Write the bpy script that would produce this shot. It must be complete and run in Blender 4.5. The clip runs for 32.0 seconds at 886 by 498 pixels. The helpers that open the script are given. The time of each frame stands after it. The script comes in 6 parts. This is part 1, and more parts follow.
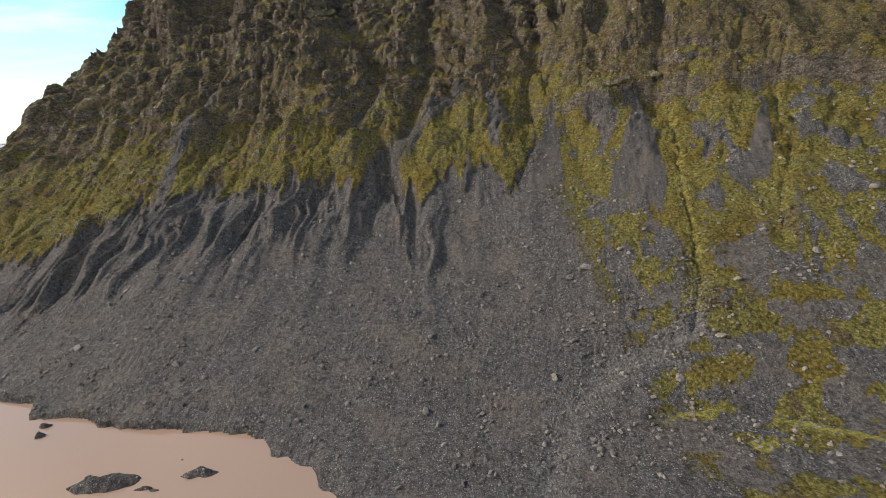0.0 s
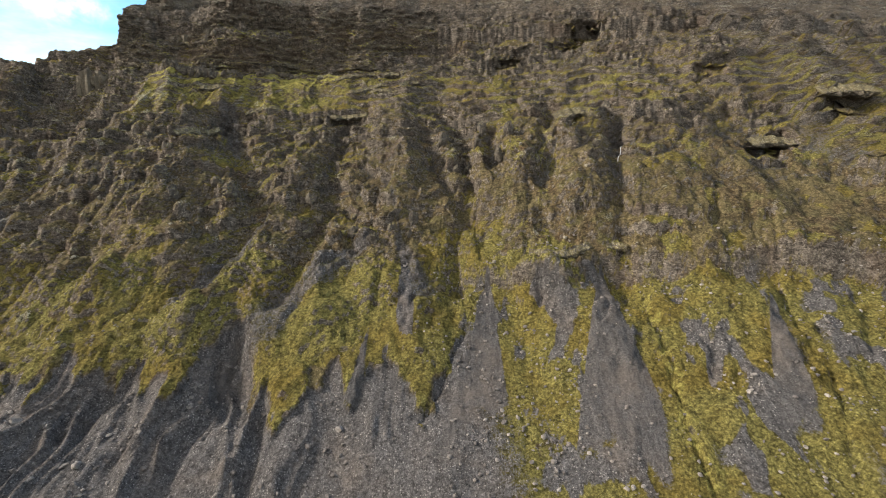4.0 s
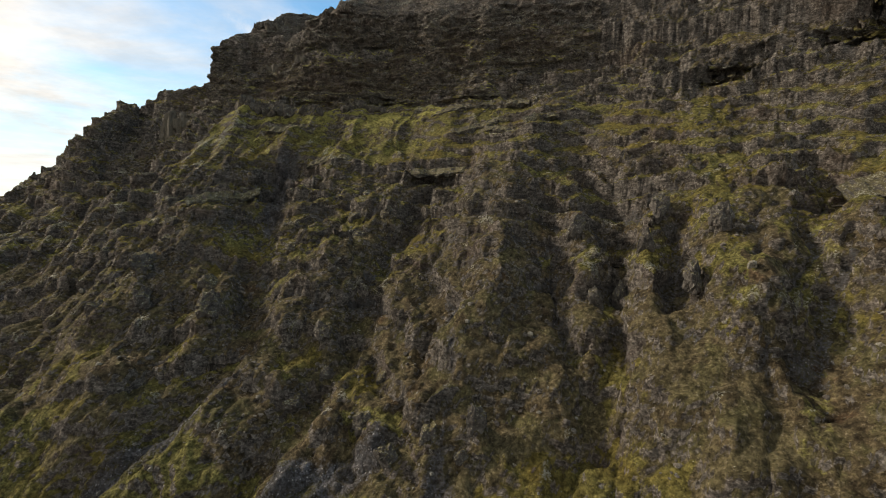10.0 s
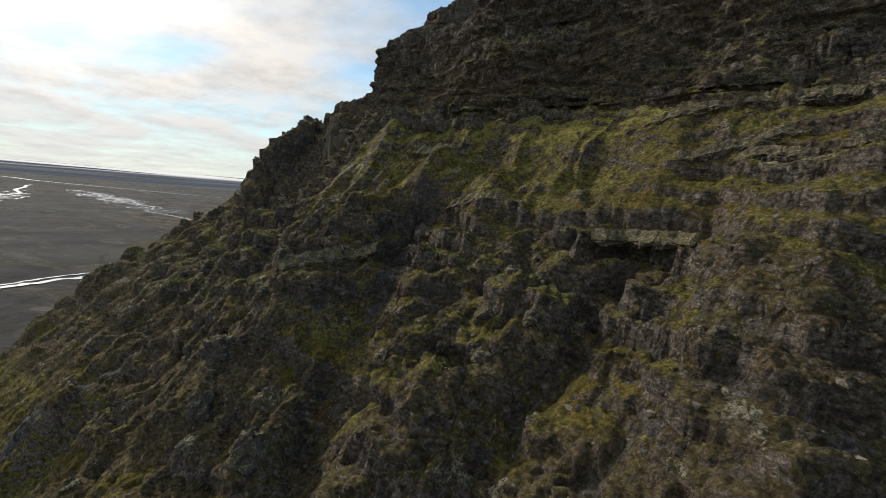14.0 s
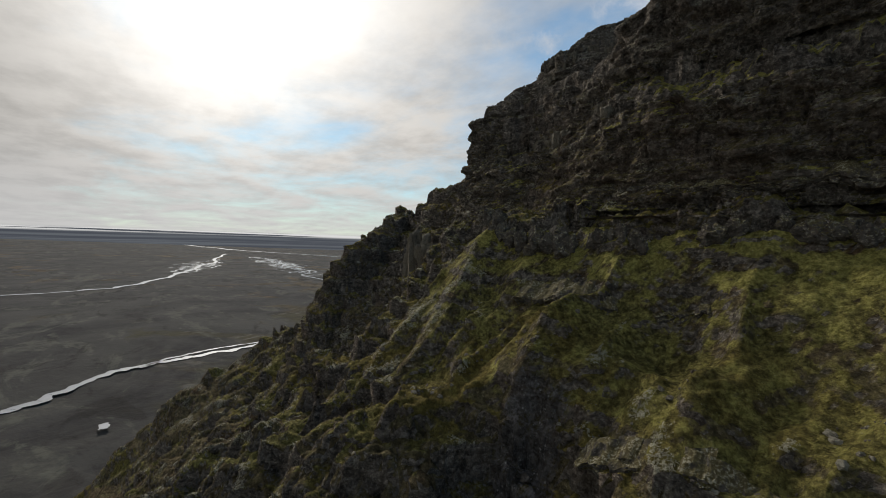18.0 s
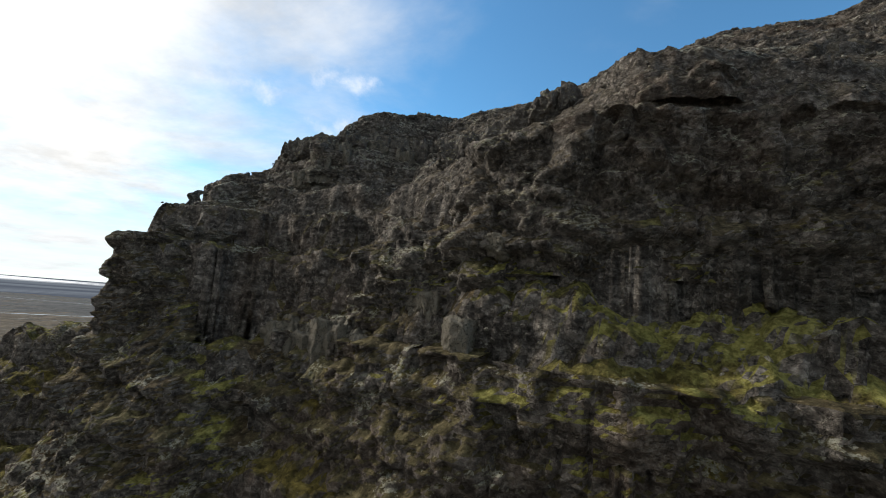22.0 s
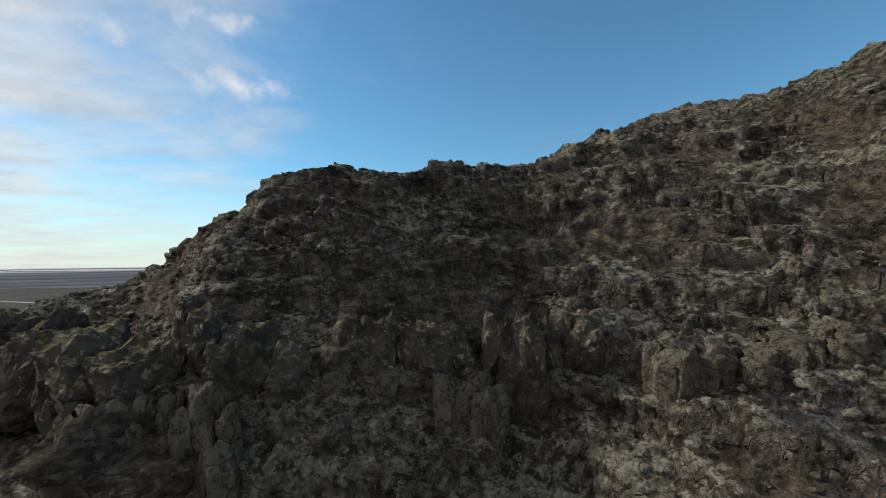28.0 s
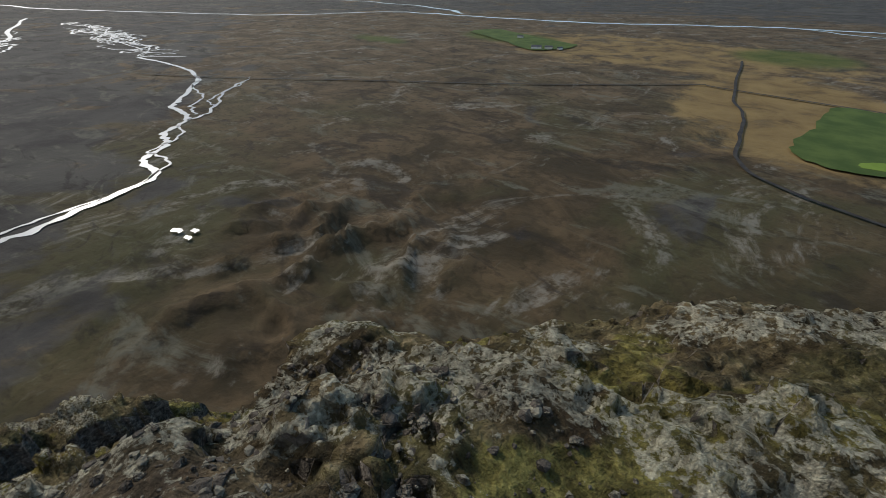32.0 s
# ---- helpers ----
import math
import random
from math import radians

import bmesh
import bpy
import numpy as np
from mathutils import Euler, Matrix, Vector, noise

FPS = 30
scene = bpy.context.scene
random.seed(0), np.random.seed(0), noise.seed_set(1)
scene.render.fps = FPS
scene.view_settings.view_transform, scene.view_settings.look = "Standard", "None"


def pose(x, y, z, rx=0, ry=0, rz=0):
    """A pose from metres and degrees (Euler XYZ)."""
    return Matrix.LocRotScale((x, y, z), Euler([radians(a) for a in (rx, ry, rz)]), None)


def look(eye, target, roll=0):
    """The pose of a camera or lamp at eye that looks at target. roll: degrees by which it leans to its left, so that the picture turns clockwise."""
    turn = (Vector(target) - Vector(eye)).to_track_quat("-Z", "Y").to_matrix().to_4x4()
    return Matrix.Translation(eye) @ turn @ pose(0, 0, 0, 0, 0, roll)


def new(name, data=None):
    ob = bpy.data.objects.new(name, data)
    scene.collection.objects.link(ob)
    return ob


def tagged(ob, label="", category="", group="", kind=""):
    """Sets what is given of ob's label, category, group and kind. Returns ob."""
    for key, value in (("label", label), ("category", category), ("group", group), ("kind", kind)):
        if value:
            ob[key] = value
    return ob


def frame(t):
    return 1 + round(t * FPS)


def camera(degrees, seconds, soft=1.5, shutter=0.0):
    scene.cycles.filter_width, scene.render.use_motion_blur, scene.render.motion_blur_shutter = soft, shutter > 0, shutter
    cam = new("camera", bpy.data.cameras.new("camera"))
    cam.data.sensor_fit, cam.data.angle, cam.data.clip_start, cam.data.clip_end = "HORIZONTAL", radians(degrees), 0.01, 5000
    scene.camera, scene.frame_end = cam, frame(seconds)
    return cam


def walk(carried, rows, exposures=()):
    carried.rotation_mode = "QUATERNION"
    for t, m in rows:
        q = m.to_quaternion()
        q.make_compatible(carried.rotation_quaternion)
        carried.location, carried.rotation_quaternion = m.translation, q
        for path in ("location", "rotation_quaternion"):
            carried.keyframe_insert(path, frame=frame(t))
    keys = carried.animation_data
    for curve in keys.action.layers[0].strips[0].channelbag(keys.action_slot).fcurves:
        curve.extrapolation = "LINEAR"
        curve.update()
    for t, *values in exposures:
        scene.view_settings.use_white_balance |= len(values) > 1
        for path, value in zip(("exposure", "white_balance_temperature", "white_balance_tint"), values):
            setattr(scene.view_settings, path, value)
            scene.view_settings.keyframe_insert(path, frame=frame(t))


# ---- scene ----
cam = camera(90.2, 32.0, soft=0.7)
PATH = [
    (0.0, (0.57, -0.82, 73.65), (1.08, 93.82, 41.33), -5.92),
    (0.5, (2.61, 7.31, 74.53), (-6.47, 101.64, 42.59), -6.72),
    (1.0, (4.64, 15.83, 75.36), (-8.34, 110.45, 45.73), -7.33),
    (1.5, (6.86, 24.32, 76.00), (-3.47, 120.44, 50.44), -6.34),
    (2.0, (8.92, 33.04, 76.73), (17.09, 130.08, 54.02), -0.43),
    (2.5, (10.96, 41.54, 77.75), (27.72, 138.93, 62.46), -0.48),
    (3.0, (13.23, 50.22, 79.40), (31.47, 147.63, 66.09), -1.63),
    (3.5, (15.66, 58.45, 81.54), (33.62, 156.36, 71.95), -1.43),
    (4.0, (18.50, 66.91, 84.13), (35.28, 165.26, 77.39), -1.06),
    (4.5, (21.34, 74.84, 86.87), (38.06, 173.29, 81.59), -0.91),
    (6.5, (29.29, 100.57, 97.35), (48.90, 198.25, 88.81), 1.57),
    (7.0, (32.11, 108.15, 100.25), (51.20, 205.94, 91.70), 1.79),
    (7.5, (34.65, 115.40, 103.12), (52.43, 213.44, 94.66), 2.31),
    (8.0, (36.93, 122.68, 105.82), (45.99, 221.94, 97.64), 3.08),
    (8.5, (38.99, 129.83, 108.28), (36.68, 229.45, 99.89), 1.65),
    (9.0, (41.00, 137.60, 110.98), (32.59, 237.00, 103.90), 1.34),
    (9.5, (42.34, 144.70, 113.73), (28.82, 243.65, 108.63), 2.23),
    (10.0, (43.12, 152.31, 116.95), (22.71, 250.08, 112.21), 2.94),
    (10.5, (43.52, 159.21, 119.94), (16.60, 255.41, 115.32), 3.27),
    (11.0, (43.34, 166.58, 123.23), (6.58, 259.37, 116.90), 2.38),
    (11.5, (42.79, 173.23, 126.37), (-2.11, 262.18, 117.81), 0.74),
    (12.0, (41.56, 180.99, 129.47), (-10.73, 265.64, 119.46), 0.50),
    (12.5, (39.88, 188.25, 132.28), (-14.65, 271.40, 121.64), 1.68),
    (13.0, (37.90, 194.45, 134.63), (-17.64, 276.91, 123.94), 2.22),
    (13.5, (35.49, 200.98, 136.90), (-21.81, 282.16, 125.61), 3.64),
    (14.0, (32.39, 207.92, 139.33), (-29.20, 285.77, 127.23), 4.76),
    (14.5, (29.26, 214.38, 141.63), (-37.76, 287.43, 128.59), 3.69),
    (15.0, (25.11, 220.91, 143.75), (-48.27, 287.70, 131.33), 1.21),
    (15.5, (21.07, 227.11, 145.81), (-56.70, 288.75, 133.51), -0.13),
    (17.5, (0.70, 249.47, 157.51), (-81.38, 306.50, 154.21), 0.28),
    (18.0, (-5.18, 255.06, 160.75), (-88.17, 310.81, 158.46), 1.93),
    (18.5, (-10.96, 260.18, 163.87), (-95.13, 314.06, 160.40), 3.44),
    (19.0, (-17.19, 264.77, 167.17), (-98.75, 322.59, 165.04), 4.11),
    (19.5, (-23.20, 268.99, 170.47), (-89.58, 343.76, 172.18), 4.23),
    (20.0, (-29.48, 273.26, 174.11), (-80.88, 358.94, 178.21), 3.00),
    (20.5, (-35.03, 277.78, 177.52), (-74.56, 369.52, 182.13), 2.19),
    (21.0, (-40.23, 282.79, 181.20), (-74.74, 376.34, 188.67), 3.24),
    (21.5, (-44.82, 287.82, 184.46), (-77.80, 381.57, 195.58), 4.14),
    (22.0, (-49.15, 293.16, 188.07), (-82.21, 386.58, 201.50), 4.49),
    (22.5, (-52.98, 297.87, 191.66), (-80.43, 392.95, 206.06), 2.87),
    (23.0, (-56.77, 302.68, 195.29), (-67.59, 400.95, 210.28), 3.41),
    (23.5, (-59.87, 306.65, 198.16), (-67.77, 404.92, 214.95), 4.86),
    (24.0, (-62.61, 311.19, 201.33), (-71.53, 409.13, 219.45), 5.73),
    (24.5, (-64.83, 315.08, 204.30), (-74.41, 413.50, 219.18), 6.40),
    (25.0, (-66.95, 319.53, 207.58), (-81.95, 417.86, 217.92), 7.13),
    (25.5, (-68.80, 322.67, 209.35), (-102.50, 416.54, 216.65), 6.93),
    (27.5, (-75.64, 333.20, 215.91), (-93.20, 431.56, 220.10), 1.48),
    (28.0, (-77.31, 336.74, 217.26), (-89.28, 435.97, 220.48), -0.73),
    (28.5, (-78.81, 340.20, 218.54), (-87.76, 439.75, 221.79), -2.48),
    (29.0, (-80.12, 343.92, 219.85), (-88.51, 443.49, 223.81), -3.14),
    (29.5, (-81.27, 347.87, 221.54), (-91.65, 447.33, 222.47), -2.37),
    (30.0, (-82.32, 351.35, 222.94), (-106.95, 448.26, 221.35), -0.69),
    (30.5, (-83.35, 355.11, 224.24), (-127.41, 444.85, 221.86), 1.10),
    (31.0, (-84.79, 359.11, 225.81), (-143.66, 439.22, 214.99), 0.91),
    (31.5, (-86.24, 363.13, 227.41), (-151.54, 435.36, 204.64), 0.41),
    (32.0, (-87.69, 367.14, 229.01), (-146.12, 427.97, 175.28), 0.0),
]
EXPOSURES = [(0.0, 0.9, 7100, 13), (0.9, 0.25, 7100, 12), (1.3, 0.3, 7100, 12), (2.0, 0.95, 7200, 13), (3.0, 1.4, 7200, 13), (7.0, 1.55, 7200, 13), (9.0, 1.35, 7300, 12), (10.0, 0.65, 7200, 12), (11.5, 0.4, 7000, 12), (14.0, 0.3, 6800, 11),
             (16.0, 0.15, 6800, 11), (18.5, -0.1, 6700, 10), (20.0, 0.4, 6500, 10), (22.2, 0.65, 6400, 9), (23.0, 0.72, 6450, 9), (25.0, 0.2, 6550, 10), (28.0, 0.25, 6700, 10), (30.0, 0.25, 6500, 9), (31.0, -0.45, 6300, 8), (31.6, 0.05, 6500, 10), (32.0, 0.35, 6600, 10)]
walk(cam, [(t, look(eye, target, roll)) for t, eye, target, roll in PATH], EXPOSURES)

# ---- light ----
SUN_LEFT, SUN_UP = 83.0, 30.0      # degrees left of north (+y), degrees above the horizon
sun_dir = Vector((-math.sin(radians(SUN_LEFT)) * math.cos(radians(SUN_UP)),
                  math.cos(radians(SUN_LEFT)) * math.cos(radians(SUN_UP)), math.sin(radians(SUN_UP))))
sun_data = bpy.data.lights.new("sun", "SUN")
sun_data.energy, sun_data.angle, sun_data.color = 1.9, radians(5.0), (1.0, 0.95, 0.88)
sun = new("sun", sun_data)
sun.matrix_world = look(tuple(sun_dir * 900), (0, 0, 0))


class Nodes:
    """A small helper to wire node trees."""

    def __init__(self, tree):
        self.tree = tree
        tree.nodes.clear()

    def add(self, kind, inputs=None, **props):
        n = self.tree.nodes.new(kind)
        for k, v in props.items():
            setattr(n, k, v)
        for k, v in (inputs or {}).items():
            self.put(n.inputs[k], v)
        return n

    def put(self, socket, v):
        if isinstance(v, bpy.types.NodeSocket):
            self.tree.links.new(v, socket)
        elif isinstance(v, bpy.types.Node):
            self.tree.links.new(v.outputs[0], socket)
        else:
            socket.default_value = v

    def math(self, op, a, b=0.0, c=0.0, clamp=False):
        n = self.add("ShaderNodeMath", {0: a, 1: b, 2: c}, operation=op)
        n.use_clamp = clamp
        return n.outputs[0]

    def vmath(self, op, a, b=(0, 0, 0), out=0):
        n = self.add("ShaderNodeVectorMath", {0: a, 1: b}, operation=op)
        return n.outputs[out]

    def mix(self, fac, a, b, blend="MIX"):
        n = self.tree.nodes.new("ShaderNodeMix")
        n.data_type, n.blend_type = "RGBA", blend
        self.put(n.inputs[0], fac)
        self.put(n.inputs[6], a)
        self.put(n.inputs[7], b)
        return n.outputs[2]

    def noise(self, vec, scale, detail=4.0, rough=0.55, out=0, distortion=0.0):
        n = self.add("ShaderNodeTexNoise", {"Scale": scale, "Detail": detail, "Roughness": rough, "Distortion": distortion})
        if vec is not None:
            self.put(n.inputs["Vector"], vec)
        return n.outputs[out]

    def ramp(self, fac, lo, hi):
        n = self.add("ShaderNodeMapRange", {0: fac, 1: lo, 2: hi, 3: 0.0, 4: 1.0}, interpolation_type="SMOOTHSTEP")
        return n.outputs[0]


def col(r, g, b):
    return (r, g, b, 1.0)


world = bpy.data.worlds.new("world")
scene.world = world
world.use_nodes = True
W = Nodes(world.node_tree)
wdir = W.add("ShaderNodeTexCoord").outputs["Generated"]
sky = W.add("ShaderNodeTexSky", sky_type="NISHITA", sun_disc=False, sun_elevation=radians(SUN_UP), sun_rotation=radians(-SUN_LEFT),
            altitude=200.0, air_density=1.0, dust_density=0.2, ozone_density=2.0)
sep = W.add("ShaderNodeSeparateXYZ", {0: wdir})
up = sep.outputs[2]
toward = W.vmath("DOT_PRODUCT", wdir, tuple(sun_dir), out=1)
# cloud sheet: the direction laid onto a flat layer overhead
lift = W.math("MAXIMUM", W.math("ADD", up, 0.10), 0.02)
flat = W.vmath("DIVIDE", wdir, W.add("ShaderNodeCombineXYZ", {0: lift, 1: lift, 2: 1.0}).outputs[0])
flat = W.vmath("MULTIPLY", flat, (0.8, 1.0, 0.0))
sheet = W.noise(flat, 1.1, 7.0, 0.58, distortion=0.3)
veil = W.ramp(toward, 0.42, 0.97)
# the sheet closes to the south, unseen: added to make the fill light neutral
south = W.ramp(W.math("MULTIPLY", sep.outputs[1], -1.0), -0.15, 0.55)
cover = W.ramp(W.math("ADD", W.math("ADD", sheet, W.math("MULTIPLY", veil, 0.50)), W.math("MULTIPLY", south, 0.45)), 0.56, 1.12)
glow = W.math("POWER", W.math("MAXIMUM", toward, 0.0), 26.0)
bright = W.math("ADD", W.math("ADD", 3.2, W.math("MULTIPLY", W.ramp(W.noise(flat, 2.3, 6.0, 0.6), 0.3, 0.65), 1.3)), W.math("MULTIPLY", glow, 8.0))
# the added southern cloud is dimmed, to keep its fill low
bright = W.math("MULTIPLY", bright, W.math("SUBTRACT", 1.0, W.math("MULTIPLY", south, 0.48)))
cloud = W.vmath("MULTIPLY", (1.0, 0.985, 0.96), W.add("ShaderNodeCombineXYZ", {0: bright, 1: bright, 2: bright}).outputs[0])
clear = W.mix(1.0, sky.outputs[0], col(0.47, 0.76, 0.83), "MULTIPLY")
# small fair-weather clouds
for left, high, wide in ((31.8, 20.5, 0.13), (34.5, 26.7, 0.10), (46.0, 24.0, 0.10), (-32.1, 31.4, 0.025), (-38.8, 27.3, 0.06)):
    a, e = radians(left), radians(high)
    centre = (-math.sin(a) * math.cos(e), math.cos(a) * math.cos(e), math.sin(e))
    off = W.vmath("MULTIPLY", W.vmath("SUBTRACT", wdir, centre), (1.0, 1.0, 2.6))
    r = W.math("DIVIDE", W.vmath("LENGTH", off, out=1), wide)
    puff = W.ramp(W.math("ADD", W.math("SUBTRACT", 0.75, r), W.math("MULTIPLY", W.math("SUBTRACT", W.noise(wdir, 16.0, 6.0, 0.62), 0.5), 2.6)), 0.0, 1.25)
    clear = W.mix(W.math("MULTIPLY", puff, 0.8), clear, col(5.0, 5.0, 5.1))
skyc = W.mix(cover, clear, cloud)
low = W.ramp(up, 0.20, -0.01)
skyc = W.mix(W.math("MULTIPLY", low, 0.7), skyc, col(4.0, 4.1, 4.25))
# below the horizon the far plain and the sea, their haze painted into the colour
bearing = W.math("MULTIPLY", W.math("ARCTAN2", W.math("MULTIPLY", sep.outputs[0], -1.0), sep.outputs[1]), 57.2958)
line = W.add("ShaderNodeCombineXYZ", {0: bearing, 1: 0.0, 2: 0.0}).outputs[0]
# far plateaus as silhouettes, blue with haze put into their tone
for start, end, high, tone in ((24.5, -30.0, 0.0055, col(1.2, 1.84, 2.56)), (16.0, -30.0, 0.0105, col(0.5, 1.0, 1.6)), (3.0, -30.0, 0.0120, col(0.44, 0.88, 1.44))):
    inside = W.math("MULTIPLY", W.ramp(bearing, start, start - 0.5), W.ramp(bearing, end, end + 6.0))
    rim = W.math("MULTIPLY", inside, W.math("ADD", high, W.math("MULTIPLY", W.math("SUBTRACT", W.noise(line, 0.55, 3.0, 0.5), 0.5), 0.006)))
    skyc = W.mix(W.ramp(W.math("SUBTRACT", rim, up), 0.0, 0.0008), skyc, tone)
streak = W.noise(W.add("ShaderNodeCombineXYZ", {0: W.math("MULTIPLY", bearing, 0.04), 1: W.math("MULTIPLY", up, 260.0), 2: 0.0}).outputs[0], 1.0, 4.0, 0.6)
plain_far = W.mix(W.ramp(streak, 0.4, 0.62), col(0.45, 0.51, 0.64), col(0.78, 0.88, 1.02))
# sun glint on the sea, painted as bright streaks on the sun's side
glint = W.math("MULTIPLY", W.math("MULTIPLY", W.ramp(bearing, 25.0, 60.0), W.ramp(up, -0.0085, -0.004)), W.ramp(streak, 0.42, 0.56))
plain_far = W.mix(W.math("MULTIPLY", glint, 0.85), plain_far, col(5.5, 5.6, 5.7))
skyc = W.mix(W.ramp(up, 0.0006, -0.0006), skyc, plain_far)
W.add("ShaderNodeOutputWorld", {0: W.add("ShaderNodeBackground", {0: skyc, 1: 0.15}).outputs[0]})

# ---- numeric noise ----
RNG = np.random.default_rng(7)
PERM = RNG.permutation(512).astype(np.int32)
GRAD = RNG.normal(size=(512, 3)).astype(np.float32)
GRAD /= np.linalg.norm(GRAD, axis=1, keepdims=True)
GX, GY, GZ = (np.ascontiguousarray(GRAD[:, i]) for i in range(3))


def cells(a):
    a = np.asarray(a, np.float32)
    i = np.floor(a)
    f = a - i
    return i.astype(np.int32), f, f * f * f * (f * (f * 6 - 15) + 10)


def gnoise(x, y, z):
    """Gradient noise, about -0.9 to 0.9, for arrays; flat (cheaper) where z is one number."""
    (xi, xf, u), (yi, yf, v) = cells(x), cells(y)
    if np.ndim(z) == 0:
        shift = int(math.floor(z * 7.3)) * 131
        out = []
        for i in (0, 1):
            px = PERM[(xi + (i + shift)) & 511]
            side = []
            for j in (0, 1):
                h = PERM[(px + yi + j) & 511]
                side.append(GX[h] * (xf - i) + GY[h] * (yf - j))
            out.append(side[0] + v * (side[1] - side[0]))
        return (out[0] + u * (out[1] - out[0])) * 1.9
    zi, zf, w = cells(z)
    out = []
    for i in (0, 1):
        px = PERM[(xi + i) & 511]
        row = []
        for j in (0, 1):
            py = PERM[(px + yi + j) & 511] + zi
            side = []
            for k in (0, 1):
                h = PERM[(py + k) & 511]
                side.append(GX[h] * (xf - i) + GY[h] * (yf - j) + GZ[h] * (zf - k))
            row.append(side[0] + w * (side[1] - side[0]))
        out.append(row[0] + v * (row[1] - row[0]))
    return (out[0] + u * (out[1] - out[0])) * 1.5


def fbm(x, y, z, octaves=4, gain=0.5):
    total, amp = 0.0, 1.0
    for o in range(octaves):
        total = total + amp * gnoise(x * 2**o + 17.3 * o, y * 2**o - 9.1 * o, z * 2**o + 5.7 * o)
        amp *= gain
    return total


def ridged(x, y, z, octaves=3, gain=0.5):
    total, amp = 0.0, 1.0
    for o in range(octaves):
        total = total + amp * (1 - np.abs(gnoise(x * 2**o + 3.1 * o, y * 2**o + 8.4 * o, z * 2**o)) * 2.2)
        amp *= gain
    return total


def blocks(x, y, z, size, tall, seed):
    """A different height, 0 to 1, for each uneven block of jointed rock."""
    wx, wz = 0.35 * gnoise(x / size, z / tall, seed), 0.3 * gnoise(x / (size * 1.7), z / tall, seed + 4)
    k = np.floor(np.asarray(z / tall + wz)).astype(np.int32)
    i = np.floor(np.asarray(x / size + wx + 0.37 * (k & 3))).astype(np.int32)
    j = np.floor(np.asarray(y / size + wx)).astype(np.int32)
    return PERM[(PERM[(PERM[(i + int(seed)) & 511] + j) & 511] + k) & 511] / 511.0


def smooth(a, lo, hi):
    t = np.clip((a - lo) / (hi - lo), 0, 1)
    return t * t * (3 - 2 * t)


def smin(a, b, k):
    h = np.clip(0.5 + 0.5 * (b - a) / k, 0, 1)
    return b * (1 - h) + a * h - k * h * (1 - h)


def bump(a, c, r):
    return np.exp(-((a - c) / r) ** 2)


# ---- the mountain's form ----
WATER = -5.0
PLAIN = -6.5


def table(u, keys, values):
    return np.interp(u, keys, values)


LEVELS = (-8, -2, 8, 20, 43, 66, 91, 111, 124, 133, 150, 165, 180, 195, 205, 213, 223, 235, 250, 275)
# how far in (y) the face reaches each of those heights, for some places along it (x)
FACE = {
    -420: (300, 330, 360, 390, 420, 450, 470, 490, 510, 520, 530, 540, 550, 560, 570, 580, 590, 600, 610, 620),
    -250: (145, 160, 180, 202, 226, 246, 268, 290, 306, 320, 345, 380, 400, 420, 430, 440, 450, 460, 470, 480),
    -200: (136, 151, 175, 196, 223, 245, 267, 292, 316, 322, 326, 334, 350, 420, 430, 440, 450, 460, 470, 480),
    -180: (130, 145, 170, 190, 222, 244, 266, 290, 307, 325, 335, 345, 353, 420, 430, 440, 450, 460, 470, 480),
    -166: (122, 138, 162, 182, 216, 239, 261, 286, 303, 314, 330, 341, 350, 366, 390, 410, 450, 460, 470, 480),
    -140: (110, 126, 150, 170, 208, 233, 258, 283, 298, 307, 323, 336, 345, 354, 359, 372, 440, 450, 460, 470),
    -118: (99, 116, 140, 160, 204, 229, 254, 277, 293, 303, 321, 338, 350, 355, 361, 372, 400, 425, 445, 465),
    -111: (97, 114, 137, 157, 203, 228, 253, 275, 291, 301, 318, 331, 340, 344, 347, 360, 390, 420, 440, 460),
    -107: (95, 112, 135, 156, 203, 230, 253, 273, 288, 299, 316, 327, 330, 333.5, 346.5, 357, 384, 410, 430, 450),
    -101: (93, 110, 133, 155, 202, 230, 253, 270, 285, 296, 313, 326, 330, 335, 348, 354.6, 378, 400, 420, 440),
    -90: (90, 107, 130, 153, 202, 231, 252, 265, 279, 291, 308, 325, 332, 340, 348.5, 351, 361.5, 390, 410, 430),
    -75: (87, 104, 128, 152, 197, 222, 246, 262, 277, 290, 308, 322, 330, 338, 350, 356, 367, 386, 404, 430),
    -60: (85, 100, 125, 152, 193, 219, 245, 262, 278, 290, 305, 322, 327, 330.5, 334.5, 350.5, 365.5, 382, 398, 420),
    -45: (84, 98, 122, 152, 192, 217, 245, 261, 278, 294, 306, 323, 326, 328, 329.5, 333.8, 354, 373, 392, 412),
    -20: (80, 95, 120, 157, 190, 216, 243, 264, 280, 294, 308, 327, 330, 332, 334, 339.5, 351, 366, 382, 400),
    20: (78, 92, 117, 150, 184, 210, 240, 264, 278, 292, 306, 318, 324, 327, 330, 335, 340, 347, 360, 380),
    60: (75, 88, 105, 130, 178, 211, 231, 250, 262, 274, 296, 312, 322, 327, 331, 336, 342, 350, 364, 384),
    95: (65, 80, 100, 120, 160, 196, 213, 236, 250, 262, 286, 301, 311, 318, 324, 330, 337, 348, 362, 382),
    180: (40, 55, 75, 95, 140, 175, 207, 226, 238, 246, 258, 270, 285, 295, 305, 312, 320, 335, 350, 375),
    230: (30, 45, 65, 85, 125, 160, 190, 210, 225, 233, 248, 262, 278, 290, 300, 308, 318, 330, 348, 370),
    480: (-20, -5, 20, 40, 90, 130, 165, 190, 210, 222, 240, 258, 274, 288, 300, 310, 320, 335, 350, 380),
}


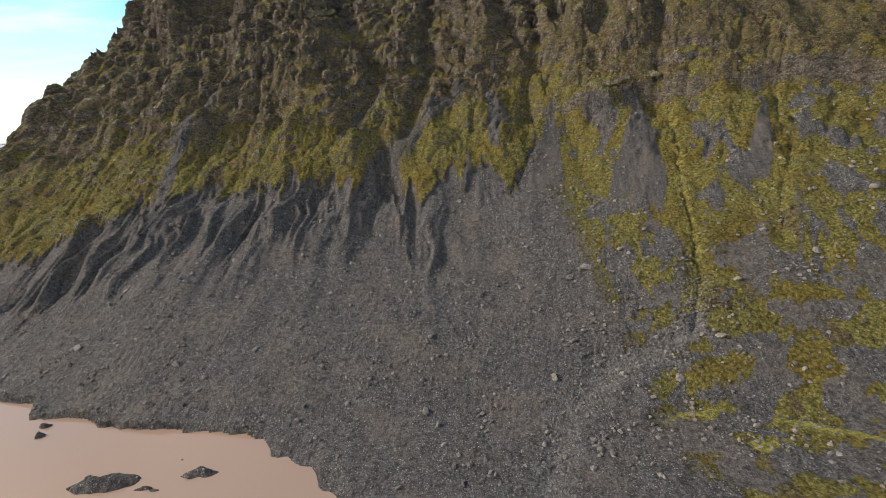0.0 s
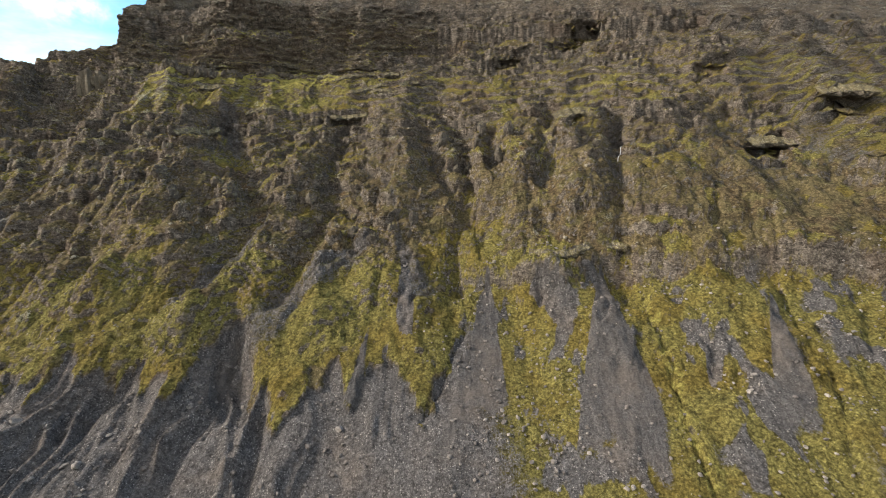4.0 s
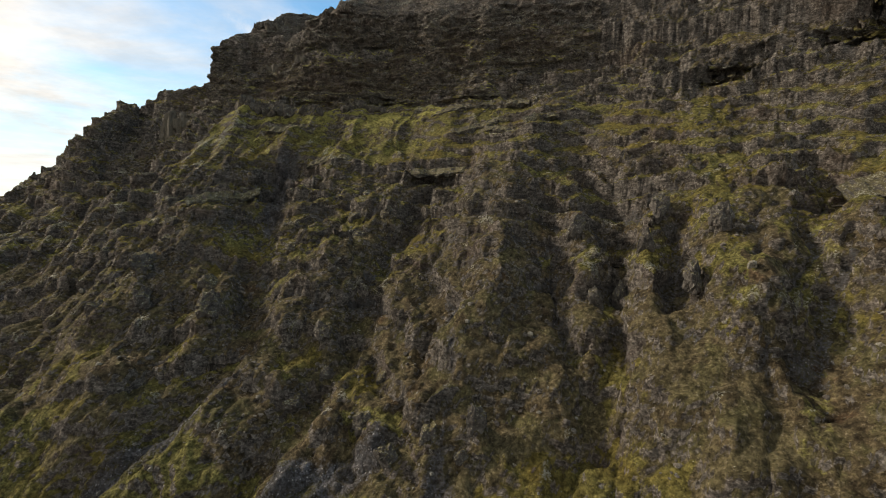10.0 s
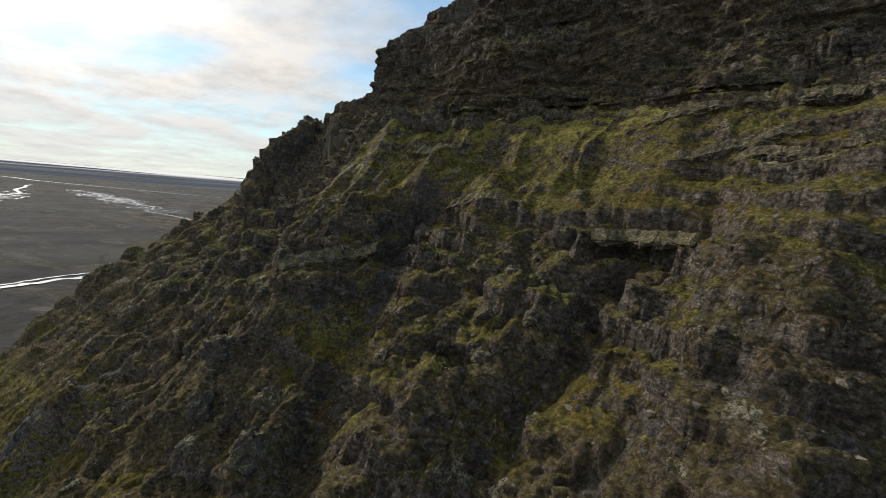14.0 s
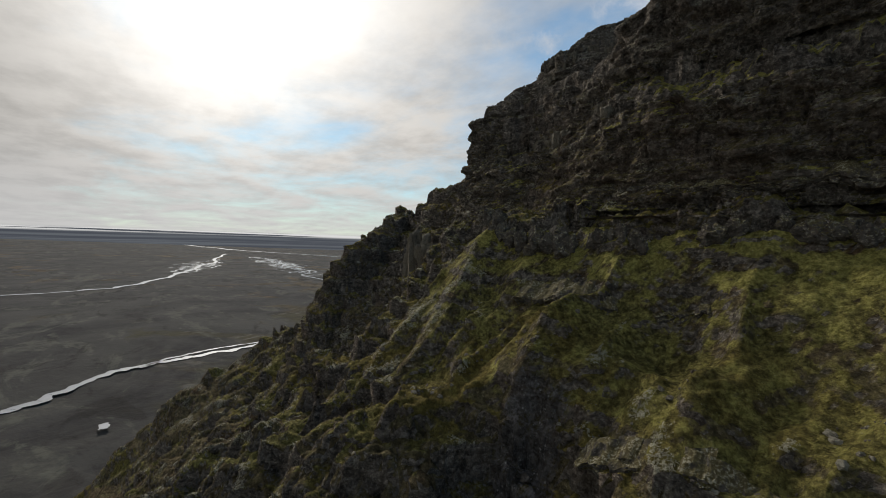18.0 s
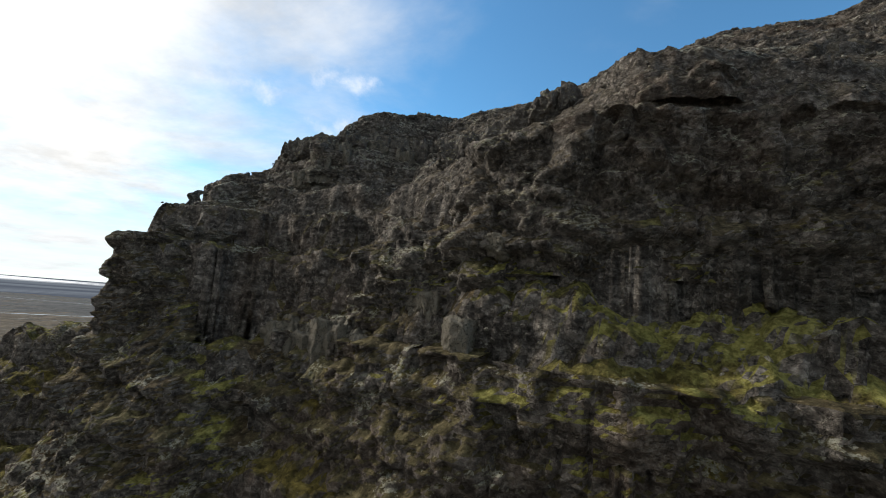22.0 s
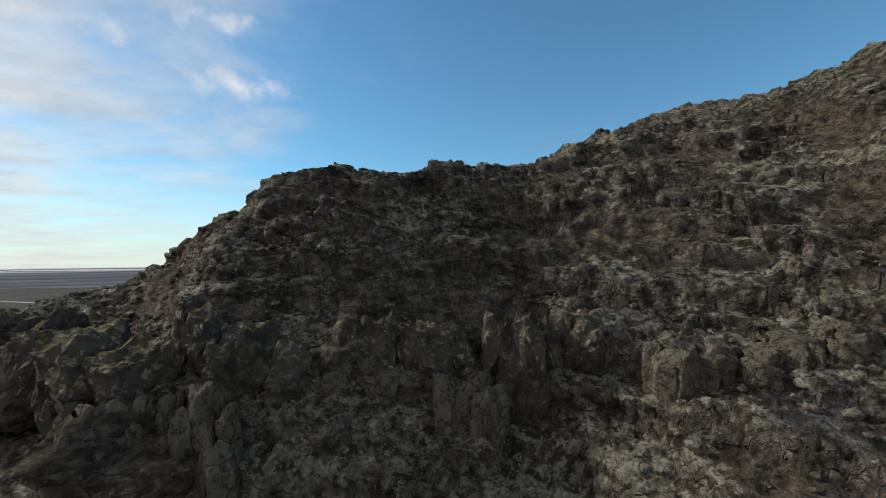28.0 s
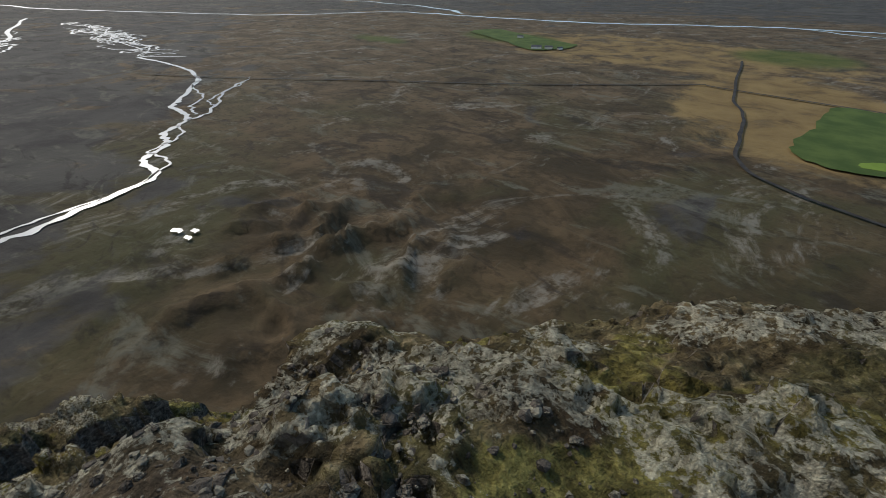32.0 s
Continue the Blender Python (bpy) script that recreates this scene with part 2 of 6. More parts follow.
def face(x, y):
    keys = sorted(FACE)
    z = np.zeros_like(x)
    for k0, k1 in zip(keys[:-1], keys[1:]):
        sel = (x >= k0) & (x <= k1) if k0 == keys[0] else (x > k0) & (x <= k1)
        if not sel.any():
            continue
        f = (x[sel] - k0) / (k1 - k0)
        # heights along a line of this x, from reaches blended between the two places
        ys, best = y[sel], np.full(sel.sum(), float(LEVELS[0]))
        r = [(1 - f) * a + f * b for a, b in zip(FACE[k0], FACE[k1])]
        lv = list(LEVELS)
        for height, deep, part_before, rise in ((166.0, 4.0 * smooth(x[sel], -92, -80) * (1 - smooth(x[sel], 5, 30)), 0.4, 0.4),
                                                (188.0, 10.0 * bump(x[sel], -40, 20), 0.3, 3.5), (206.0, 2.5 * bump(x[sel], -62, 16), 0.5, 0.4)):
            i = next(j for j, h in enumerate(lv) if h > height)
            at = r[i - 1] + (r[i] - r[i - 1]) * (height - lv[i - 1]) / (lv[i] - lv[i - 1])
            fade = [np.exp(-abs(h - height) / 12.0) for h in lv]
            r = [q + (-part_before if h < height else 1 - part_before) * deep * g for q, h, g in zip(r, lv, fade)]
            r[i:i] = [at - part_before * deep, at + (1 - part_before) * deep]
            lv[i:i] = [height - rise, height + rise]
        best = np.where(ys < r[0], LEVELS[0] - 0.02 * (r[0] - ys), best)
        for i in range(len(lv) - 1):
            t = (ys - r[i]) / np.maximum(r[i + 1] - r[i], 0.01)
            inside = (t >= 0) & (t <= 1)
            best = np.where(inside, lv[i] + np.clip(t, 0, 1) * (lv[i + 1] - lv[i]), best)
        best = np.where(ys > r[-1], LEVELS[-1] + 0.5 * (ys - r[-1]), best)
        z[sel] = best
    return z


def crest(x):
    return table(x, (-420, -300, -245, -228, -220, -205, -197, -192, -186, -178, -172, -168, -164, -161, -158, -152, -145, -135, -122, -112.5, -111.2, -110.2, -108, -103, -102.2, -99, -97, -95, -92, -87, -83, -78, -63, -53, -42, -34, -28, -20, -6, 60, 150, 300, 450),
                 (-60, -45, 5, 70, 92, 112, 124, 140, 153, 163, 168, 170.6, 170, 165, 158, 172, 178, 182, 186, 189, 196, 204.5, 206.5, 208.5, 214.0, 218.4, 220.3, 222.0, 223.0, 222.7, 222.5, 223.8, 230.0, 232.0, 233.6, 234.6, 235.0, 233.5, 232, 258, 310, 380, 420))


def near_line(x, y, pts):
    """Distance to a line through points in plan."""
    best = np.full(x.shape, 1e9)
    for (x0, y0), (x1, y1) in zip(pts[:-1], pts[1:]):
        dx, dy = x1 - x0, y1 - y0
        t = np.clip(((x - x0) * dx + (y - y0) * dy) / (dx * dx + dy * dy), 0, 1)
        best = np.minimum(best, np.hypot(x - x0 - t * dx, y - y0 - t * dy))
    return best


# spurs (raised) and gullies (sunk): a line in plan, half width, height
FOLDS = (
    (((31, 286), (32, 268), (33, 252), (33, 240)), 8.5, 5.5),
    (((24, 280), (18, 262), (14, 248)), 5.0, 2.5),
    (((10, 288), (6, 270), (4, 256), (3, 244), (1, 232), (-4, 221), (-10, 210)), 4.2, -5.5),
    (((44, 278), (46, 264), (48, 252), (51, 241), (53, 233), (49, 217), (48, 206)), 4.0, -5.0),
    (((56, 284), (59, 272), (61, 263)), 7.0, -9.0),
    (((61, 262), (60, 250), (58, 240), (57, 228)), 3.0, -5.0),
    (((73, 258), (72, 249), (70, 242)), 2.6, -6.0),
    (((66, 262), (66, 250), (65, 236)), 2.6, 3.0),
    (((104, 268), (96, 250), (93, 238), (87, 231), (82, 219), (80, 211)), 4.5, -4.5),
    (((127, 247), (119, 233), (111, 221), (104, 208), (97, 190)), 4.5, -6.5),
    (((101, 246), (101, 231), (103, 219), (101, 206)), 6.0, 3.0),
    (((84, 246), (79, 234), (74, 220)), 6.0, 2.5),
    (((-46, 292), (-38, 276), (-30, 257), (-21, 240), (-24, 229), (-34, 215)), 5.0, -6.0),
    (((-8, 262), (-10, 248), (-15, 238), (-21, 225), (-28, 215), (-35, 206)), 4.0, 3.5),
    (((-56, 260), (-55, 245), (-53, 231)), 8.0, 7.0),
    (((-34, 254), (-31, 246), (-30, 238)), 4.0, 3.5),
    (((-76, 250), (-74, 238), (-72, 226)), 5.0, -4.5),
    (((-57, 293), (-62, 284), (-68, 274)), 7.0, 5.0),
    (((-52, 312), (-30, 310), (0, 307)), 5.0, -3.5),
    (((-104, 268), (-112, 254), (-122, 240), (-132, 226)), 4.5, -4.5),
    (((-92, 276), (-98, 262), (-104, 246), (-112, 232)), 4.5, 4.0),
    (((-120, 276), (-130, 262), (-140, 246)), 5.0, 4.0),
    (((-138, 276), (-148, 262), (-158, 246)), 4.5, -4.0),
    (((40, 296), (42, 286), (44, 276)), 6.0, 5.0),
    (((-78, 322), (-76, 308), (-74, 296)), 5.0, 3.0),
    (((-92, 318), (-90, 305), (-96, 290)), 5.0, -4.0),
)


NOSE = ((-141, 305, 140), (-145, 310, 150), (-147, 318, 158), (-152, 331, 166), (-160, 339, 169.5), (-168, 345, 170))


def form(x, y):
    """Large form of the mountain, with its cliffs."""
    z = face(x + 2.0 * gnoise(x / 17, y / 40, 3.0), y + 1.6 * gnoise(x / 13, y / 13, 5.0))
    wx, wy = x + 1.5 * gnoise(x / 8, y / 11, 31.0), y + 1.5 * gnoise(x / 11, y / 8, 33.0)
    for pts, wide, rise in FOLDS:
        xs_, ys_ = [p[0] for p in pts], [p[1] for p in pts]
        sel = (x > min(xs_) - 3 * wide) & (x < max(xs_) + 3 * wide) & (y > min(ys_) - 3 * wide) & (y < max(ys_) + 3 * wide)
        if sel.any():
            z[sel] = z[sel] + rise * np.exp(-(near_line(wx[sel], wy[sel], pts) / wide) ** 2)
    # the rock band over the gravel cones, and the fuller slope beside them
    along = wy - table(x, (45, 55, 61, 78, 93, 100, 115, 131, 150, 165, 230), (212, 207, 206, 193, 198.5, 195, 188, 184, 178, 172, 140))
    z = z + table(x, (44, 54, 72, 84, 100, 110, 150, 230, 260), (0, 7, 7, 5, 5, 6.5, 9.5, 9, 0)) * smooth(along, -2.6, 2.6) * np.exp(-np.maximum(along, 0) / 28.0) * (y < 300)
    z = z + 4.0 * smooth(x, 95, 125) * smooth(z, 10, 35) * (1 - smooth(z, 95, 120))
    top = crest(x)
    over = y - 367 - 4.0 * smooth(x, -84, -72) - 6.0 * smooth(x, -76, -62) - 0.3 * (x + 88) + 1.5 * gnoise(x / 9, y / 9, 8.0)
    cap = top - table(over, (-300, 0, 3, 12, 26, 60, 260), (-1, 0, 1.6, 5.5, 13, 62, 330))
    cap = cap + 4.5 * bump(x, -79, 9) * bump(y, 391, 7) + 6.0 * bump(x, -102.5, 4.5) * bump(y, 375, 4.0)
    cap = cap + 1.5 * np.exp(-(near_line(x, y, ((-97, 366.5), (-95.5, 369), (-94, 372.5))) / 1.5) ** 2) + 1.6 * bump(x, -85, 6) * bump(y, 381, 5) + 2.0 * bump(x, -88, 4) * bump(y, 386.5, 3)
    cap = cap - 1.6 * bump(x, -95.6, 0.8) * bump(y, 368.2, 0.9)
    z = smin(z, cap, 1.4)
    # the dark buttress west of the cliff
    for (x0, y0, z0), (x1, y1, z1) in zip(NOSE[:-1], NOSE[1:]):
        dx, dy = x1 - x0, y1 - y0
        t = np.clip(((wx - x0) * dx + (wy - y0) * dy) / (dx * dx + dy * dy), 0, 1)
        d = np.hypot(wx - x0 - t * dx, wy - y0 - t * dy)
        z = np.maximum(z, z0 + (z1 - z0) * t - 1.9 * np.maximum(d - 3.0, 0) + 1.0 * gnoise(x / 6, y / 6, 35.0))
    # the lagoon's bank
    shore = table(x, (-200, -146, -131, -127, -117, -107, -99, -72, -55, -50, -46, -35, -32, -27, -15, -5), (140, 124, 121, 112, 112, 110, 105, 100, 96, 94, 87, 83, 76, 73, 45, -60))
    d = y - shore + 1.2 * gnoise(x / 5, y / 5, 2.2)
    bank = np.where(d < 0, np.maximum(-5 + 0.13 * d, -10), np.maximum(z, -5 + np.minimum(d, 7) * 0.24))
    return np.where(y < 200, np.where(x < -235, np.minimum(z, -12.0), bank), z)


def axis(*runs):
    """Grid lines from runs of (start, end, step)."""
    return np.concatenate([np.arange(a, b - s * 0.5, s) for a, b, s in runs] + [np.array([runs[-1][1]])])


def lean(x):
    """How far the fall line leans sideways."""
    return table(x, (-220, -140, -90, -30, 30, 75, 120, 300), (0.5, 0.35, 0.15, 0.05, 0.05, 0.30, 0.33, 0.30))


RILLS = (
    ((47, 258), (48.6, 246), (53, 234), (52.4, 226), (49, 217), (48, 210), (47.7, 195), (38, 181), (30, 170)),
    ((60.4, 262), (60.4, 236), (58.8, 228), (56.9, 221), (56.3, 212)),
    ((115, 218), (107, 199), (98, 183), (94, 166), (88, 152), (85, 140), (77, 119), (67, 104)),
    ((157, 232), (155, 213), (151, 193), (137, 177), (129, 162), (125, 150), (113, 137), (104, 122)),
)
WASH = ((77, 119), (67, 104), (41.5, 97), (27, 88), (19.5, 70), (12, 50))
TONGUES = ((31, 86, 58, 1.8), (-120, 90, 40, 5.0))
CONES = ((57.5, 208, 44, 170, 8.0), (92.5, 198.5, 73, 153, 11.5), (131, 174, 112, 148, 5.5), (18, 196, 14, 180, 2.5), (-20, 205, -22, 188, 2.5))
# gravel running down gullies: a line in plan, half width at its top and at its foot
SCREE_LINES = (
    (((28.5, 236), (29.5, 222), (33, 213), (34, 204)), 1.2, 4.5),
    (((19, 224), (6, 219), (-3, 212), (-12, 202)), 3.0, 6.5),
    (((-17, 237), (-23, 228), (-30, 222), (-38, 211)), 2.5, 5.0),
    (((-100, 266), (-110, 250), (-124, 230)), 1.5, 5.0),
    (((-46, 296), (-41, 284), (-36, 272)), 5.0, 3.0),
)
KNOBS = ((-5, 233, 3.5, 3.2), (1, 242, 3.5, 3.5), (7, 227, 3, 2.6), (17, 226, 3.2, 2.6), (24, 228, 3.2, 2.6), (35, 226, 3, 3.4), (36, 252, 8, 2.2), (-61, 223, 9, 4.5), (-44, 226, 8, 3.5),
         (-78, 226, 8, 3.5), (-34, 246, 7, 3), (4, 275, 4, 3.5), (97, 246, 10, 4), (80, 236, 7, 4), (-96, 240, 9, 4), (-118, 232, 10, 4), (-8, 279, 5, 3), (190, 262, 14, 6), (120, 250, 8, 5), (-52, 262, 8, 3), (53, 260, 2.2, 3), (60, 254, 2.0, 3), (70, 262, 2.4, 3.5), (73, 243, 2.2, 3), (51, 249, 2.2, 2.5), (79, 250, 3, 3))
HOLES = ((182, 225, 11, 4.0, 5.0), (232, 232, 13, 5, 5.5), (135, 300, 14, 4, 5), (186, 259, 12, 3, 3), (124, 241, 2.6, 5, 3), (74, 279, 2.8, 2.4, 2.4), (61, 254, 1.3, 6, 1.6), (72.5, 244, 1.5, 5, 1.7), (4, 292, 7, 1.6, 1.8), (96, 303, 14, 3, 2.6))


def moss_edge(x):
    return table(x, (-300, -250, -180, -140, -104, -80, -70, -62, -55, -48, -43, -37, -30, -20, -13, -2, 8, 13, 22, 27, 34, 48, 57, 80),
                 (5, 14, 24, 38, 44, 42, 42, 48, 43, 43, 47, 43, 43, 54, 41, 34, 46, 38.5, 47, 40, 41, 55, 63, 40))


TILES = (
    ("lower_slope", ((-440, -260, 6), (-260, -225, 1.5), (-225, 150, 0.6), (150, 240, 1.2), (240, 460, 5)), ((0, 70, 2), (70, 100, 0.9), (100, 208, 0.55))),
    ("middle_slope", ((-440, -260, 6), (-260, -180, 1.2), (-180, -150, 0.6), (-150, -90, 0.5), (-90, 110, 0.36), (110, 200, 0.7), (200, 460, 5)), ((206, 300, 0.38), (300, 346, 0.3))),
    ("upper_slope", ((-440, -200, 8), (-200, -118, 1.0), (-118, -62, 0.18), (-62, -20, 0.3), (-20, 60, 0.8), (60, 460, 8)), ((344, 374, 0.16), (374, 394, 0.22), (394, 440, 0.7), (440, 640, 6))),
)
LAND = []


def build_terrain(name, xruns, yruns):
    XS, YS = axis(*xruns), axis(*yruns)
    x, y = np.meshgrid(XS.astype(np.float32), YS.astype(np.float32))
    z = form(x, y)
    mid = smooth(z, 40, 66)
    w = x - lean(x) * (y - 190)
    low = 1 - smooth(z, 148, 172)
    # broad ribs, rounded mounds with creases between them
    z = z + (ridged(w / 30 + 0.25 * gnoise(x / 60, y / 60, 2.0), y / 170, 4.0, 2) - 0.75) * (2.0 + 1.2 * smooth(-x, 40, 70)) * mid * low
    z = z + (2.8 + 1.2 * smooth(-x, 40, 70)) * fbm(w / 32, y / 30, 9.0, 4) * smooth(z, 45, 70) * low
    bend = 0.5 * gnoise(x / 9, y / 9, 4.0)
    rib = 1 - np.abs(gnoise(w / 10 + bend, y / 25, 3.0)) * 2.4
    rib2 = 1 - np.abs(gnoise(w / 4.4 + bend, y / 12, 6.0)) * 2.4
    z = z + (1.4 * (rib - 0.4) + 0.32 * (rib2 - 0.4)) * smooth(z, 64, 92) * low * (0.45 + 0.55 * (1 - smooth(x, 30, 70)))
    for kx, ky, r, h in KNOBS:
        z = z + h * np.exp(-(((x - kx) / r) ** 2 + ((y - ky) / (r * 0.75)) ** 2) ** 1.6)
    # layered ledges; the mossy slope under the column band stays smoother
    calm = 1 - 0.85 * smooth(z, 132, 142) * (1 - smooth(z, 160, 166)) * smooth(x, -98, -86) * (1 - 0.5 * smooth(x, 0, 40))
    dip = 0.02 * x
    for step, seed, lo, hi, amount in ((8.5, 31.0, 62, 84, 0.42), (5.2, 37.0, 108, 126, 0.9), (7.0, 41.0, 150, 166, 0.45), (2.1, 43.0, 150, 168, 0.45)):
        ph = (z + dip) / step + 0.75 * fbm(x / 38, y / 38, seed, 3)
        fr = ph - np.floor(ph)
        patch = smooth(gnoise(x / 24, y / 16, seed + 3) + 0.25 - 0.5 * smooth(x, 25, 60) * (1 - smooth(z, 110, 130)), -0.2, 0.35)
        z = z + (smooth(fr, 0.41, 0.60) - fr) * step * smooth(z, lo, hi) * amount * patch * (1 - 0.75 * smooth(z, 198, 206)) * calm
    # fluted top of the gravel apron
    lip = moss_edge(x)
    flute = ridged(w / 17 + 0.2 * gnoise(x / 14, y / 14, 1.0), y / 80, 7.7, 4, 0.5) - 1.0
    z = z + flute * 6.0 * (0.45 + 0.9 * np.clip(gnoise(x / 17, y / 26, 3.0) + 0.3, 0, 1)) * bump(z, lip - 9, 12) * (1 - 0.8 * smooth(x, -12, 12)) * smooth(x, -200, -150)
    z = z + 0.34 * (ridged(w / 7 + 0.9 * gnoise(x / 12, y / 12, 3.3), y / 28, 17.7, 3) - 0.8) * smooth(gnoise(x / 20, y / 24, 19.0), -0.3, 0.4) * smooth(z, 2, 12) * (1 - smooth(z, 40, 60))
    n1 = fbm(w / 12, y / 34, z / 60, 4)
    edge = lip + 3.0 * (ridged(w / 9, 0.0, 5.0, 3) - 0.9) + 3.0 * n1 + 2.5 * fbm(x / 4, y / 4, 71.0, 3)
    scree = (1 - smooth(z, edge - 0.9, edge + 0.9)) * (1 - smooth(x, 36, 62)) * smooth(x, -225, -200)
    z = z + 1.3 * (1 - scree) * smooth(z, lip - 12, lip - 6) * (1 - smooth(z, lip + 20, lip + 40)) * (1 - smooth(x, 30, 50))
    # small treads across the moss band
    ph = z / 2.6 + 1.2 * fbm(x / 16, y / 16, 47.0, 4)
    fr = ph - np.floor(ph)
    z = z + 0.4 * 2.6 * (smooth(fr, 0.40, 0.62) - fr) * smooth(gnoise(x / 15, y / 11, 49.0), -0.3, 0.3) * smooth(z, lip, lip + 6) * (1 - smooth(z, 78, 95)) * (1 - 0.7 * smooth(x, 36, 62))
    # runnels
    for line in RILLS:
        d = near_line(x + 0.9 * gnoise(x / 4, y / 4, 6.0), y, line)
        z = z - 0.9 * np.exp(-(d / 0.5) ** 2) - 0.3 * np.exp(-(d / 2.2) ** 2)
    wash = np.exp(-(near_line(x + 2 * gnoise(x / 8, y / 8, 1.5), y, WASH) / 3.2) ** 2)
    z = z - 0.7 * wash
    z = z - 0.9 * np.exp(-(near_line(x, y + gnoise(x / 6, y / 6, 2.5), ((46, 84), (56, 86.5), (67, 84.5), (82, 78), (92, 71), (110, 62))) / 0.7) ** 2)
    # hummocks with sharp creases between them, on all that is not gravel
    turf = smooth(z, lip + 1, lip + 5) * (1 - smooth(z, 190, 200))
    for size, tall, seed in ((8.5, 1.7, 51.0), (3.6, 0.85, 53.0), (1.7, 0.45, 57.0)):
        crease = np.abs(gnoise((0.8 * w + 0.45 * y) / size + 0.3 * bend, (0.75 * y - 0.55 * w) / size, seed))
        z = z + tall * (np.minimum(crease * 1.6, 0.8) - 0.35) * turf * calm
    # small relief
    rocky = smooth(z, 60, 110)
    z = z + 0.6 * (0.45 + 0.55 * calm) * fbm(x / 6, y / 6, z / 6, 4) * (0.22 + 0.78 * rocky) * (1 - 0.6 * smooth(z, 200, 212))
    summit = smooth(z, 196, 208)
    z = z + summit * (0.36 * fbm(x / 2.6, y / 2.6, z / 1.4, 4, 0.6) + 0.18 * np.abs(gnoise(x / 0.7, y / 0.7, z / 0.7)) + 0.10 * fbm(x / 0.45, y / 0.45, 3.0, 2))
    z = z + 0.22 * fbm(x / 1.9, y / 1.9, z / 1.9, 3, 0.6) * smooth(z, 36, 50) * (1 - summit)
    tier = z / 1.5 + 0.8 * fbm(x / 9, y / 9, 23.0, 3)
    part_up = tier - np.floor(tier)
    z = z + summit * 1.5 * 0.5 * (smooth(part_up, 0.3, 0.6) - part_up) * smooth(gnoise(x / 7, y / 5, 29.0), -0.3, 0.2)
    for ix, iy, rx, ry, h in ((-85, 83.5, 9, 2.4, 2.6), (-62, 83.6, 5.5, 1.6, 1.7), (-73, 80.5, 6, 0.8, 0.9), (-117, 104, 2, 1.6, 1.6), (-119, 108.5, 2.5, 1.2, 1.4), (-69, 89, 0.8, 0.8, 1.3), (-126, 100, 1, 0.7, 1)):
        z = np.where(y < 112, np.maximum(z, -6.6 + (h + 1.6) * np.exp(-((x - ix) / rx) ** 2 - ((y - iy + 0.8 * gnoise(x / 3, y / 3, 7.0)) / ry) ** 2)), z)
    # crags: pushed along the slope's normal
    gy, gx = np.gradient(z, YS, XS)
    grade = np.sqrt(gx * gx + gy * gy)
    ln = np.sqrt(grade * grade + 1)
    steep = smooth(grade, 1.35, 2.6)
    crag = fbm(x / 5, y / 5, z / 7, 4, 0.6) * 1.1 + (ridged(x / 2.4, y / 2.4, z / 4, 3) - 0.9) * 0.4 + 0.5 * fbm(x / 9, y / 9, z / 1.6, 3)
    push = crag * steep * (0.35 + 0.65 * calm) * smooth(z, 60, 100) * (1 - 0.5 * smooth(z, 196, 206))
    outc = calm * smooth(fbm(w / 12, y / 9, z / 14 + 5, 3) + 0.08 + 0.25 * smooth(z, 112, 130), 0.0, 0.3) * smooth(z, 58, 76) * (1 - summit) * (1 - 0.7 * smooth(x, 36, 62) * (1 - smooth(z, 105, 125)))
    push = push + outc * (0.7 * blocks(x, y, z, 3.0, 1.5, 7.0) + 0.35 * blocks(x, y, z, 1.3, 0.8, 11.0) - 0.45)
    push = push + summit * (1 + 0.7 * smooth(z, 216, 219)) * (0.38 * blocks(x, y, z, 1.5, 0.9, 5.0) + 0.2 * blocks(x, y, z, 0.6, 0.45, 9.0) - 0.27) * smooth(gnoise(x / 5, y / 5, 14.0) + 0.1, -0.2, 0.25)
    for hx, hy, rx, ry, deep in HOLES:
        push = push - deep * smooth(1.3 - np.hypot((x - hx) / rx, (y - hy) / ry) + 0.3 * gnoise(x / 3, y / 3, 3.0), 0.0, 0.6)
    px, py, pz = x - gx / ln * push, y - gy / ln * push, z + push / ln
    LAND.append((XS, YS, z, gx, gy))
    verts = np.stack([px, py, pz], -1).reshape(-1, 3)
    ny, nx = x.shape
    idx = np.arange(ny * nx).reshape(ny, nx)
    quads = np.stack([idx[:-1, :-1], idx[:-1, 1:], idx[1:, 1:], idx[1:, :-1]], -1).reshape(-1, 4)
    me = mesh_from(name, verts, quads)
    # what covers the ground
    ky, kx = (max(1, round(2.6 / float(np.median(np.diff(a))))) for a in (YS, XS))
    hump = z - 0.25 * (np.roll(z, ky, 0) + np.roll(z, -ky, 0) + np.roll(z, kx, 1) + np.roll(z, -kx, 1))
    hump = np.clip(hump / 0.7, -1.5, 1.5)
    gravel = scree.copy()
    for line, thin, broad in SCREE_LINES:
        d = near_line(x + 1.2 * gnoise(x / 4, y / 6, 73.0), y, line)
        wide = thin + (broad - thin) * smooth(-y, -line[0][1], -line[-1][1])
        gravel = np.maximum(gravel, 0.62 * smooth(wide + 2.2 * n1 - d, -1.8, 1.8))
    fine = np.zeros_like(z)
    for tx, ty, bx, by, half in CONES:
        t = (ty - y) / (ty - by)
        wid = half * np.clip(t, 0, 1.4) ** 0.8 + 0.8 * n1
        cone = smooth(wid - np.abs(x - (tx + (bx - tx) * t)), -0.7, 0.7) * (t > 0) * (1 - smooth(t + 0.25 * n1, 0.95, 1.15))
        gravel, fine = np.maximum(gravel, cone), np.maximum(fine, cone)
